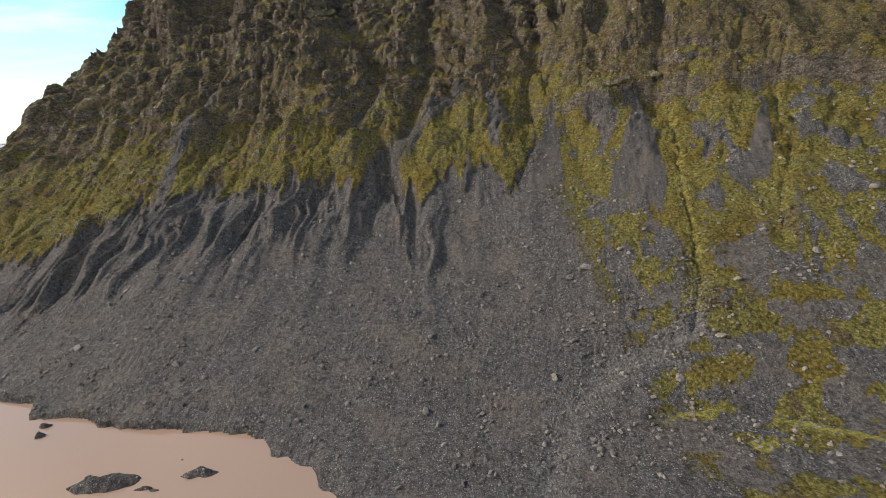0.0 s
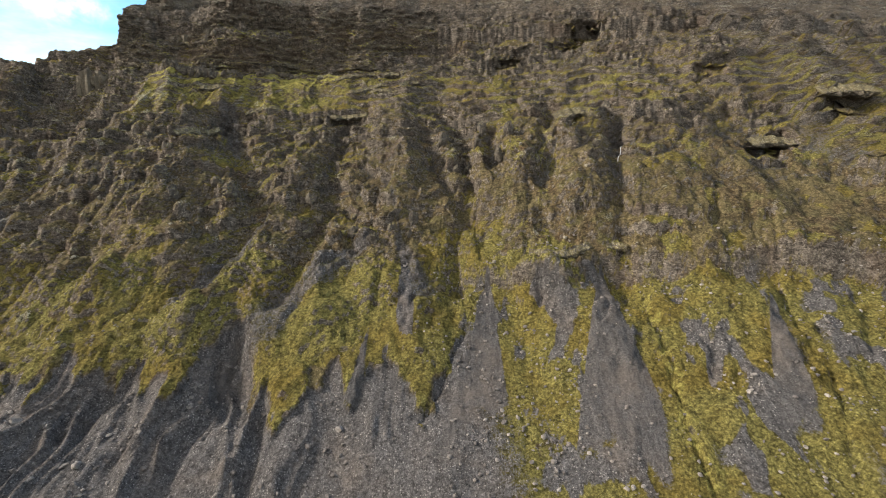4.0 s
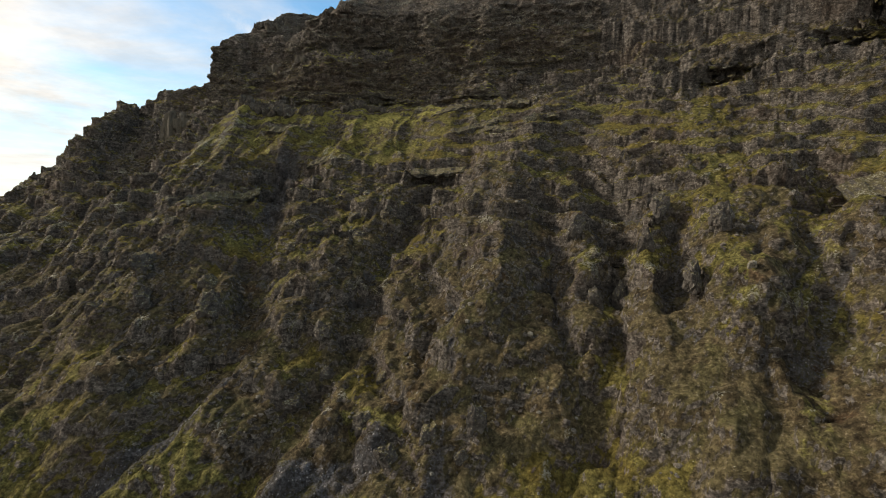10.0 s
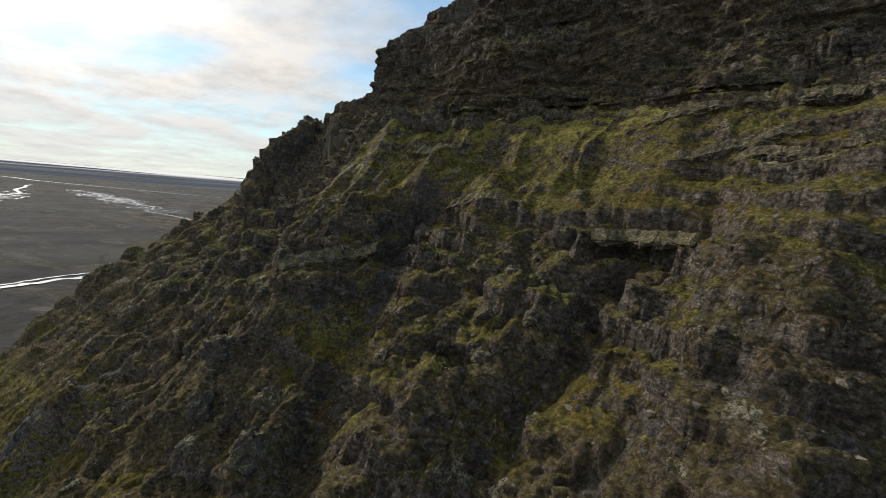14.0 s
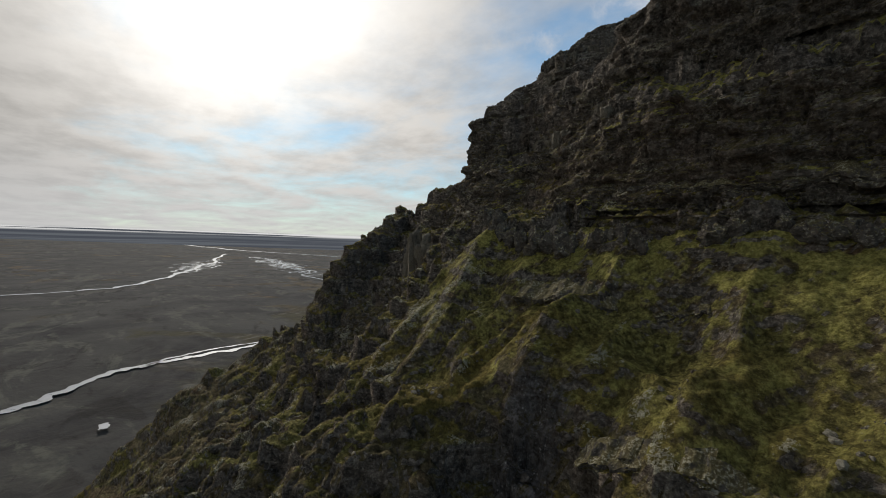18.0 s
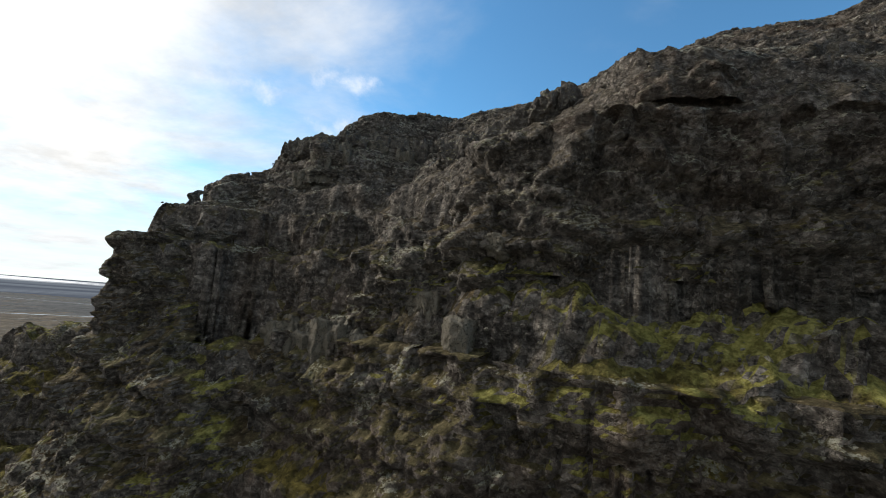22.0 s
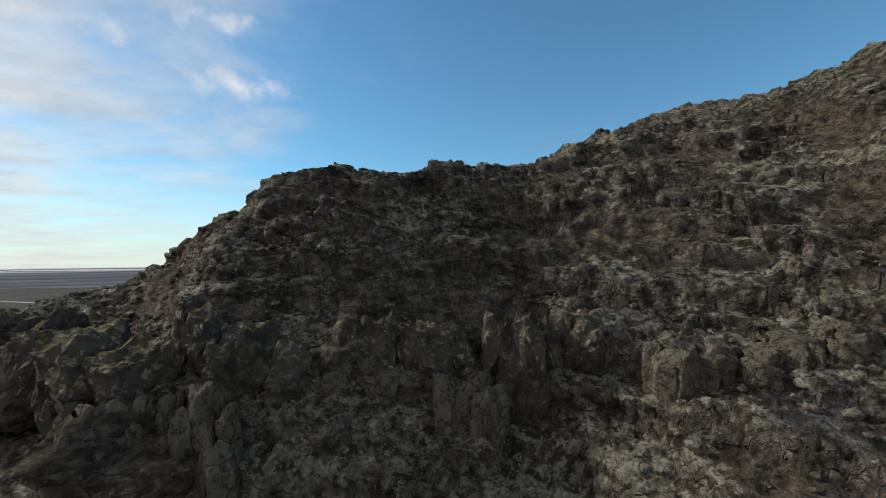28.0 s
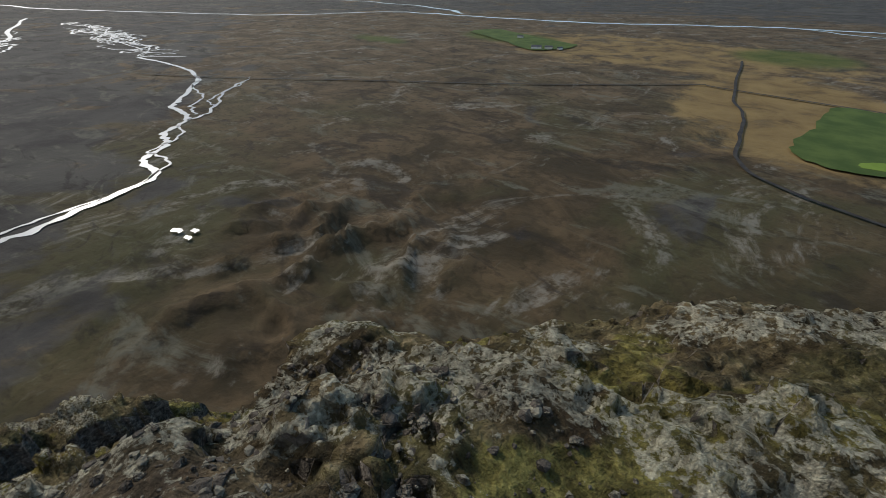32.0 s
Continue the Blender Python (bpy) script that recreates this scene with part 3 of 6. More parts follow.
    for tx, z1, z0, half in TONGUES:
        t = np.clip((z1 - z) / (z1 - z0), 0, 1)
        gravel = np.maximum(gravel, smooth(half * (0.3 + 0.8 * t) + 3.2 * n1 - np.abs(w - tx + lean(tx) * 35), -0.6, 0.6) * (z < z1) * (z > z0 - 6))
    streak = 0.55 * fbm(w / 6.5 + 0.8 * gnoise(x / 10, y / 10, 2.0), y / 55, 61.0, 4) + 0.6 * fbm(x / 11, y / 11, 63.0, 4)
    right = smooth(x, 36, 62)
    bare = right * smooth(0.22 + 1.1 * streak + 0.5 * gnoise(x / 14, y / 14, 5.0) - 0.010 * (z - 20), 0.0, 0.35) * (1 - smooth(z, 62, 84))
    flats = smooth(0.12 + fbm(x / 12, y / 9, 91.0, 4) + 0.25 * (1 - smooth(x, 0, 40)), -0.05, 0.25)
    bare = np.where(z < 12, np.maximum(flats * smooth(x, -20, 20), wash * 0.9 + 0.25 * n1), bare)
    for line in RILLS[2:]:
        bare = bare * (1 - 0.9 * np.exp(-(near_line(x, y, line) / 5.0) ** 2) * (z > 10))
    gravel = np.maximum(gravel, bare)
    gravel = np.maximum(gravel, 1 - smooth(z, -4.4, -3.6))
    gravel = np.maximum(gravel, 0.5 * smooth(-hump + 0.9 * streak, 0.7, 1.2) * smooth(z, 84, 98) * (1 - smooth(z, 120, 150)))
    gravel = np.maximum(gravel, smooth(z, 190, 200) * smooth(x, -88, -78) * (1 - smooth(y, 358, 363)) * smooth(fbm(x / 6, y / 8, z / 6 + 80, 4) - steep * 0.9, 0.05, 0.35) * (0.35 + 0.35 * smooth(y, 345, 352)))
    moss = smooth(0.16 + 0.16 * smooth(z, 76, 100) * (1 - smooth(z, 168, 185)) + 0.9 * fbm(w / 13, y / 20, z / 14, 5) - steep * 0.8 + 0.75 * bump(z, lip + 13, 15) - 0.42 * smooth(z, 66, 96) - 0.5 * np.exp(-(near_line(x, y, ((32, 284), (32, 262), (30, 238), (26, 226))) / 11) ** 2) - 0.35 * np.exp(-(near_line(x, y, ((102, 244), (104, 228), (106, 212))) / 10) ** 2) + 0.85 * bump(z, 156, 18) * smooth(ln, 2.3, 1.5) * smooth(x, -120, -95) * (1 - 0.5 * smooth(x, 0, 40)) + 0.45 * smooth(z, 96, 118) * (1 - smooth(grade, 0.9, 1.7)) + 0.9 * bump(z, 188, 5) * bump(x, -40, 19) + 0.12 * np.clip(-hump, 0, 1) * smooth(z, 62, 80)
                  + 0.5 * right * (1 - smooth(z, 60, 80)) - 0.5 * smooth(z, 192, 208) + 0.7 * smooth(y, 374, 380), -0.05, 0.5)
    lichen = smooth(fbm(w / 8, y / 9, z / 8 + 40, 5) + 0.32 * np.clip(hump, -0.7, 1.2) + 0.7 * np.exp(-(near_line(x, y, ((-97, 369), (-95.1, 370.5), (-94, 373))) / 1.7) ** 2) + 0.3 * np.exp(-(((x + 86) / 8) ** 2 + ((y - 389) / 4) ** 2)) + (0.34 + 0.40 * smooth(y, 346, 354)) * smooth(z, 196, 206) - 0.18 * smooth(z, 216, 219) * (1 - smooth(y, 367, 372)) + 0.25 * np.exp(-(((x - 36) / 8) ** 2 + ((y - 252) / 10) ** 2)) + 0.15 * (1 - calm) - 0.1 - 0.35 * (1 - smooth(z, 60, 85)) - 0.42 * smooth(y, 376, 382) - 0.3 * steep * smooth(z, 180, 195) - 0.35 * smooth(x, -80, -68) * (1 - smooth(z, 208, 213)), 0.2, 0.62)
    lush = np.exp(-(((x - 65.5) / 4) ** 2 + ((y - 72.5) / 2.2) ** 2)) + 0.7 * np.exp(-(near_line(x, y, ((46, 84), (67, 83.5), (92, 70), (120, 56))) / 3.5) ** 2) + 0.45 * np.exp(-(near_line(x, y, RILLS[2]) / 5) ** 2) * (z < 70)
    lush = lush + 0.38 * bump(z, 161.5, 5) * smooth(x, -95, -75) * (1 - smooth(x, 0, 40)) * (1 - smooth(grade, 1.2, 2.0)) + 0.45 * np.exp(-(near_line(x, y, ((104, 266), (94, 246), (92, 239), (86, 231), (81, 218))) / 4) ** 2) + 0.8 * smooth(fbm(x / 16, y / 8, 33.0, 3), 0.25, 0.5) * bump(z, 168, 4) * (x > -85) + 0.9 * bump(z, 188.5, 5.0) * bump(x, -34, 25) + 0.5 * (1 - calm) * (1 - smooth(x, -10, 25))
    put_colors(me, "cover", gravel, moss, lichen, fine)
    put_colors(me, "extra", np.clip(lush, 0, 1), wash, smooth(z, 192, 204) * (1 - smooth(y - 0.3 * (x + 88), 366, 372)), np.ones_like(z))
    return me


def reach(x, z):
    """How far in (y) the face stands at a height, before its small relief."""
    keys = sorted(FACE)
    table_y = np.array([FACE[k] for k in keys], float)
    at_level = np.stack([np.interp(z, LEVELS, row) for row in table_y])
    i = np.clip(np.searchsorted(keys, x) - 1, 0, len(keys) - 2)
    k = np.array(keys, float)
    f = (x - k[i]) / (k[i + 1] - k[i])
    pick = np.arange(x.size)
    flat = at_level.reshape(len(keys), -1)
    i, f = i.ravel(), f.ravel()
    y = (flat[i, pick] * (1 - f) + flat[i + 1, pick] * f).reshape(x.shape)
    for height, deep, before, rise in ((166.0, 4.0 * smooth(x, -92, -80) * (1 - smooth(x, 5, 30)), 0.4, 0.4), (188.0, 10.0 * bump(x, -40, 20), 0.3, 3.5), (206.0, 2.5 * bump(x, -62, 16), 0.5, 0.4)):
        y = y + deep * (np.clip((z - height) / (2 * rise) + 0.5, 0, 1) - before) * np.exp(-np.abs(z - height) / 12.0)
    return y


def wall_y(x, z):
    """How far in the cliff stands, with its bends."""
    y = reach(x, z)
    for _ in range(3):
        y = reach(x + 2.0 * gnoise(x / 17, y / 40, 3.0), z) - 1.6 * gnoise(x / 13, y / 13, 5.0)
    return y


def build_wall():
    """The jointed upper cliff: a skin over the steep part of the face, broken into blocks and tiers."""
    xs = np.concatenate([np.arange(-165, -118, 0.55), np.arange(-118, -12, 0.30), np.arange(-12, 62, 0.6)])
    zs = np.arange(154.0, 219.0, 0.27)
    x, z = np.meshgrid(xs, zs)
    y = wall_y(x, z)
    gz, gx = np.gradient(y, zs, xs)
    sheer = smooth(-gz, -0.62, -0.34)
    out = 1.1 * fbm(x / 7, y / 7, z / 5, 4, 0.55)
    out = out + 1.2 * blocks(x, y / 4, z, 2.6, 2.3, 3.0) + 0.6 * blocks(x, y / 4, z, 1.0, 0.9, 17.0) + 0.14 * blocks(x, y / 4, z, 0.45, 0.4, 37.0)
    bed = z / 4.7 + 0.9 * fbm(x / 24, z / 24, 2.0, 3)
    out = out + 0.9 * smooth(np.abs(bed - np.floor(bed) - 0.5), 0.10, 0.42) * smooth(gnoise(x / 15, z / 9, 19.0), -0.45, 0.15)
    out = out - 0.55 * (np.abs(gnoise(x / 1.7, z / 9, 12.0)) < 0.06) * smooth(gnoise(x / 9, z / 9, 15.0), -0.2, 0.1)
    out = out - 0.45 + 0.7 * sheer - 3.5 * (1 - sheer)
    over = crest(x) - 1.2
    z2 = np.minimum(z, over)
    y2 = y - out + np.maximum(z - over, 0) * 0.8
    ln = np.sqrt(1 + gx * gx)
    px = x + np.clip(gx / ln, -0.5, 0.5) * out * 0.4
    ny, nx = x.shape
    idx = np.arange(ny * nx).reshape(ny, nx)
    quads = np.stack([idx[:-1, :-1], idx[:-1, 1:], idx[1:, 1:], idx[1:, :-1]], -1)
    keep = ((out[:-1, :-1] > -1.6) & (out[1:, 1:] > -1.6) & (out[:-1, 1:] > -1.6) & (out[1:, :-1] > -1.6)) & (z[1:, 1:] < over[1:, 1:]) & (y[1:, 1:] < 362)
    me = mesh_from("cliff_wall", np.stack([px, y2, z2 + 0.12 * gnoise(x / 2, z / 2, 8.0)], -1).reshape(-1, 3), quads[keep])
    mossy = smooth(fbm(x / 10, y / 10, z / 6 + 9, 4) + 0.35 * bump(z, 168, 4) + 0.5 * bump(z, 189, 3) * bump(x, -42, 20), 0.15, 0.5)
    pale = smooth(fbm(x / 5, y / 5, z / 5 + 30, 4) + 0.15 + 0.25 * smooth(z, 190, 205), 0.2, 0.6)
    none = np.zeros_like(x)
    put_colors(me, "cover", none, mossy, pale, none)
    put_colors(me, "extra", 0.6 * mossy, none, smooth(z, 190, 204), none + 1)
    return me


def mesh_from(name, verts, faces, smooth_shade=True):
    """A mesh from arrays of corners and of faces with one number of corners each."""
    verts, faces = np.asarray(verts, np.float32), np.asarray(faces, np.int32)
    k = faces.shape[1]
    me = bpy.data.meshes.new(name)
    me.vertices.add(len(verts))
    me.vertices.foreach_set("co", verts.ravel())
    me.loops.add(faces.size)
    me.loops.foreach_set("vertex_index", faces.ravel())
    me.polygons.add(len(faces))
    me.polygons.foreach_set("loop_start", np.arange(0, faces.size, k, dtype=np.int32))
    me.polygons.foreach_set("use_smooth", np.full(len(faces), smooth_shade))
    me.update(calc_edges=True)
    return me


def put_colors(me, name, *channels):
    at = me.color_attributes.new(name, "FLOAT_COLOR", "POINT")
    at.data.foreach_set("color", np.stack([np.broadcast_to(c, channels[0].shape) for c in channels], -1).astype(np.float32).ravel())


def land(x, y):
    """Height and slopes of the finished mountain at places in plan."""
    x, y = np.asarray(x, float), np.asarray(y, float)
    out = np.zeros((3, *x.shape))
    for xs, ys, *fields in LAND:
        on = (y >= ys[0]) & (y <= ys[-1])
        i = np.clip(np.searchsorted(xs, x[on]) - 1, 0, len(xs) - 2)
        j = np.clip(np.searchsorted(ys, y[on]) - 1, 0, len(ys) - 2)
        fx, fy = (x[on] - xs[i]) / (xs[i + 1] - xs[i]), (y[on] - ys[j]) / (ys[j + 1] - ys[j])
        for k, a in enumerate(fields):
            out[k, on] = (a[j, i] * (1 - fx) + a[j, i + 1] * fx) * (1 - fy) + (a[j + 1, i] * (1 - fx) + a[j + 1, i + 1] * fx) * fy
    return out


# ---- materials ----
def material(name):
    m = bpy.data.materials.new(name)
    m.use_nodes = True
    return m, Nodes(m.node_tree)


def finish(N, color, rough=0.9, height=None, dist=0.1, strength=1.0, spec=0.25):
    ins = {"Base Color": color, "Roughness": rough, "Specular IOR Level": spec}
    if height is not None:
        b = N.add("ShaderNodeBump", {"Height": height, "Distance": dist, "Strength": strength})
        ins["Normal"] = b.outputs[0]
    s = N.add("ShaderNodeBsdfPrincipled", ins)
    N.add("ShaderNodeOutputMaterial", {0: s.outputs[0]})


def mountain_material():
    m, N = material("mountain_ground")
    geo = N.add("ShaderNodeNewGeometry")
    p = geo.outputs["Position"]
    nz = N.add("ShaderNodeSeparateXYZ", {0: geo.outputs["True Normal"]}).outputs[2]
    cov = N.add("ShaderNodeVertexColor", layer_name="cover")
    c = N.add("ShaderNodeSeparateColor", {0: cov.outputs[0]})
    gravel, moss, lichen, powder = c.outputs[0], c.outputs[1], c.outputs[2], cov.outputs[1]
    e = N.add("ShaderNodeSeparateColor", {0: N.add("ShaderNodeVertexColor", layer_name="extra").outputs[0]})
    lush, wash = e.outputs[0], e.outputs[1]
    big = N.noise(p, 0.06, 5, 0.6)
    mid = N.noise(p, 0.45, 6, 0.62)
    fine = N.noise(p, 2.2, 9, 0.68)
    speck = N.noise(p, 7.0, 6, 0.65)
    layers = N.noise(N.vmath("MULTIPLY", p, (0.32, 0.32, 1.0)), 1.0, 6, 0.64)
    stones = N.add("ShaderNodeTexVoronoi", {"Vector": p, "Scale": 2.0, "Randomness": 1.0})
    chip = N.add("ShaderNodeTexVoronoi", {"Vector": N.vmath("ADD", N.vmath("MULTIPLY", p, (1.0, 1.0, 1.4)), N.noise(p, 2.5, 2, 0.6, out=1)), "Scale": 2.4, "Randomness": 1.0})
    shade = N.math("ADD", 0.62, N.math("MULTIPLY", N.add("ShaderNodeSeparateColor", {0: chip.outputs["Color"]}).outputs[0], 0.8))
    shades = N.add("ShaderNodeCombineColor", {0: shade, 1: shade, 2: shade}).outputs[0]
    rock = N.mix(N.ramp(layers, 0.35, 0.65), col(0.100, 0.086, 0.072), col(0.245, 0.214, 0.178))
    rock = N.mix(N.math("MULTIPLY", N.ramp(fine, 0.48, 0.72), 0.6), rock, col(0.35, 0.315, 0.26))
    rock = N.mix(1.0, rock, shades, "MULTIPLY")
    crack = N.add("ShaderNodeTexVoronoi", {"Vector": N.vmath("ADD", N.vmath("MULTIPLY", p, (1.0, 1.0, 1.5)), N.noise(p, 1.5, 3, 0.6, out=1)), "Scale": 0.8}, feature="DISTANCE_TO_EDGE").outputs["Distance"]
    gap = N.ramp(crack, 0.045, 0.0)
    rock = N.mix(N.math("MULTIPLY", gap, 0.25), rock, col(0.026, 0.022, 0.018))
    rock = N.mix(N.math("MULTIPLY", N.ramp(big, 0.5, 0.68), 0.4), rock, col(0.150, 0.098, 0.064))
    patches = N.noise(p, 0.16, 5, 0.62)
    heath = N.mix(N.ramp(mid, 0.35, 0.65), col(0.105, 0.078, 0.043), col(0.190, 0.146, 0.078))
    heath = N.mix(N.math("MULTIPLY", N.ramp(patches, 0.48, 0.60), 0.7), heath, col(0.160, 0.148, 0.060))
    heath = N.mix(N.math("MULTIPLY", N.ramp(patches, 0.42, 0.32), 0.7), heath, col(0.150, 0.092, 0.050))
    heath = N.mix(N.ramp(big, 0.42, 0.62), heath, col(0.178, 0.146, 0.072))
    heath = N.mix(N.math("MULTIPLY", N.ramp(fine, 0.54, 0.68), 0.6), heath, col(0.33, 0.265, 0.165))
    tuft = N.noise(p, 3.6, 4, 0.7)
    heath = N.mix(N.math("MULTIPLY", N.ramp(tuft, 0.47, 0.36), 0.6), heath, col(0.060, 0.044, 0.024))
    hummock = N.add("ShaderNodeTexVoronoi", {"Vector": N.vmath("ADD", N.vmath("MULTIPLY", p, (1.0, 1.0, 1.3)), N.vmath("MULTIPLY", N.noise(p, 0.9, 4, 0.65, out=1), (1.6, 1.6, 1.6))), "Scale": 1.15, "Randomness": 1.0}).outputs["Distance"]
    # hummock tops lightened, creases darkened: shade put into the heath and moss colour
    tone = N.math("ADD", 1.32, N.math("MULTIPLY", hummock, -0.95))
    crease_shade = N.add("ShaderNodeCombineColor", {0: tone, 1: tone, 2: tone}).outputs[0]
    heath = N.mix(1.0, heath, crease_shade, "MULTIPLY")
    green = N.mix(N.ramp(fine, 0.3, 0.7), col(0.150, 0.134, 0.040), col(0.285, 0.256, 0.084))
    green = N.mix(N.ramp(big, 0.42, 0.66), green, col(0.205, 0.160, 0.042))
    green = N.mix(N.math("MULTIPLY", N.ramp(speck, 0.5, 0.7), 0.45), green, col(0.13, 0.10, 0.06))
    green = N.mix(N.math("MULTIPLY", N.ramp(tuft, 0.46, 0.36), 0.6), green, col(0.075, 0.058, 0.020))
    green = N.mix(1.0, green, crease_shade, "MULTIPLY")
    vivid = N.mix(N.ramp(fine, 0.3, 0.7), col(0.205, 0.188, 0.047), col(0.345, 0.312, 0.098))
    grav = N.mix(N.ramp(fine, 0.3, 0.75), col(0.080, 0.077, 0.076), col(0.164, 0.157, 0.152))
    along = N.add("ShaderNodeSeparateXYZ", {0: p})
    across = N.math("ADD", N.math("MULTIPLY", along.outputs[0], 0.8), N.math("MULTIPLY", along.outputs[1], -0.22))
    runs = N.noise(N.add("ShaderNodeCombineXYZ", {0: across, 1: N.math("MULTIPLY", along.outputs[1], 0.07), 2: 0.0}).outputs[0], 1.0, 7, 0.7)
    lane = N.math("ADD", 0.78, N.math("MULTIPLY", N.ramp(runs, 0.3, 0.7), 0.50))
    grav = N.mix(1.0, grav, N.add("ShaderNodeCombineColor", {0: lane, 1: lane, 2: lane}).outputs[0], "MULTIPLY")
    pebble = N.math("MULTIPLY", N.ramp(stones.outputs["Distance"], 0.42, 0.16), N.ramp(N.add("ShaderNodeSeparateColor", {0: stones.outputs["Color"]}).outputs[0], 0.45, 0.9))
    pebble = N.math("MULTIPLY", pebble, N.math("SUBTRACT", 1.0, N.math("MULTIPLY", powder, 0.8)))
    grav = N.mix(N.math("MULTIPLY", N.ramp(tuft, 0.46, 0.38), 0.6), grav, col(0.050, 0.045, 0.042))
    grav = N.mix(N.math("MULTIPLY", pebble, 0.8), grav, col(0.46, 0.44, 0.41))
    grav = N.mix(N.math("MULTIPLY", N.ramp(big, 0.47, 0.66), 0.55), grav, col(0.170, 0.145, 0.125))
    grav = N.mix(N.math("MULTIPLY", wash, 0.35), grav, N.mix(N.ramp(speck, 0.4, 0.6), col(0.186, 0.186, 0.183), col(0.465, 0.457, 0.434)))
    pale = N.mix(N.ramp(speck, 0.35, 0.65), col(0.25, 0.23, 0.175), col(0.50, 0.48, 0.37))
    bare = N.ramp(N.math("ADD", nz, N.math("MULTIPLY", N.math("SUBTRACT", mid, 0.5), 0.6)), 0.48, 0.30)
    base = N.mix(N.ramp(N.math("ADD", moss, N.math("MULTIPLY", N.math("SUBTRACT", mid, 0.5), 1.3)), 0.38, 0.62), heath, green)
    base = N.mix(N.ramp(N.math("ADD", lush, N.math("MULTIPLY", N.math("SUBTRACT", mid, 0.5), 1.2)), 0.4, 0.65), base, vivid)
    high = e.outputs[2]
    soil = N.mix(N.ramp(fine, 0.35, 0.65), col(0.078, 0.065, 0.051), col(0.185, 0.155, 0.120))
    soil = N.mix(0.7, soil, N.mix(1.0, soil, shades, "MULTIPLY"))
    base = N.mix(N.math("MULTIPLY", high, 0.8), base, soil)
    base = N.mix(bare, base, rock)
    rim = N.math("ADD", N.math("MULTIPLY", N.math("SUBTRACT", mid, 0.5), 1.6), N.math("MULTIPLY", N.math("SUBTRACT", fine, 0.5), 2.0))
    edge = N.ramp(N.math("ADD", N.math("ADD", N.math("MULTIPLY", gravel, 1.5), -0.25), rim), 0.22, 0.78)
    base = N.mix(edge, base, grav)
    grit = N.math("ADD", N.math("MULTIPLY", fine, 0.5), N.math("MULTIPLY", N.noise(p, 3.2, 8, 0.72), 0.5))
    spots = N.ramp(N.math("ADD", N.math("MULTIPLY", lichen, 0.85), N.math("MULTIPLY", N.math("SUBTRACT", grit, 0.5), 6.0)), 0.66, 0.84)
    spots = N.math("MULTIPLY", spots, N.math("SUBTRACT", 1.0, N.math("MULTIPLY", edge, 0.6)))
    spots = N.math("MULTIPLY", spots, N.ramp(nz, 0.15, 0.75))
    base = N.mix(N.math("MULTIPLY", spots, 0.85), base, pale)
    grain = N.math("ADD", N.math("MULTIPLY", N.ramp(N.noise(p, 1.1, 9, 0.72), 0.36, 0.64), 0.75), N.math("MULTIPLY", N.ramp(mid, 0.34, 0.62), 0.35))
    grain = N.math("ADD", 0.50, N.math("MULTIPLY", grain, N.math("SUBTRACT", 1.0, N.math("MULTIPLY", powder, 0.6))))
    grain = N.math("ADD", grain, N.math("MULTIPLY", powder, 0.3))
    base = N.mix(1.0, base, N.add("ShaderNodeCombineColor", {0: grain, 1: grain, 2: grain}).outputs[0], "MULTIPLY")
    h = N.math("ADD", N.math("MULTIPLY", mid, 1.3), N.math("ADD", N.math("MULTIPLY", fine, 0.75), N.math("MULTIPLY", speck, 0.28)))
    h = N.math("ADD", h, N.math("MULTIPLY", pebble, N.math("MULTIPLY", edge, 0.35)))
    h = N.math("ADD", h, N.math("MULTIPLY", N.math("SUBTRACT", layers, N.math("MULTIPLY", gap, 0.8)), N.math("MULTIPLY", bare, 0.8)))
    h = N.math("ADD", h, N.math("MULTIPLY", N.noise(p, 3.6, 4, 0.7), 0.35))
    h = N.math("ADD", h, N.math("MULTIPLY", spots, 0.12))
    h = N.math("SUBTRACT", h, N.math("MULTIPLY", hummock, N.math("MULTIPLY", N.math("SUBTRACT", 1.0, edge), 0.45)))
    finish(N, base, 0.95, h, 1.0, 1.0, 0.12)
    return m


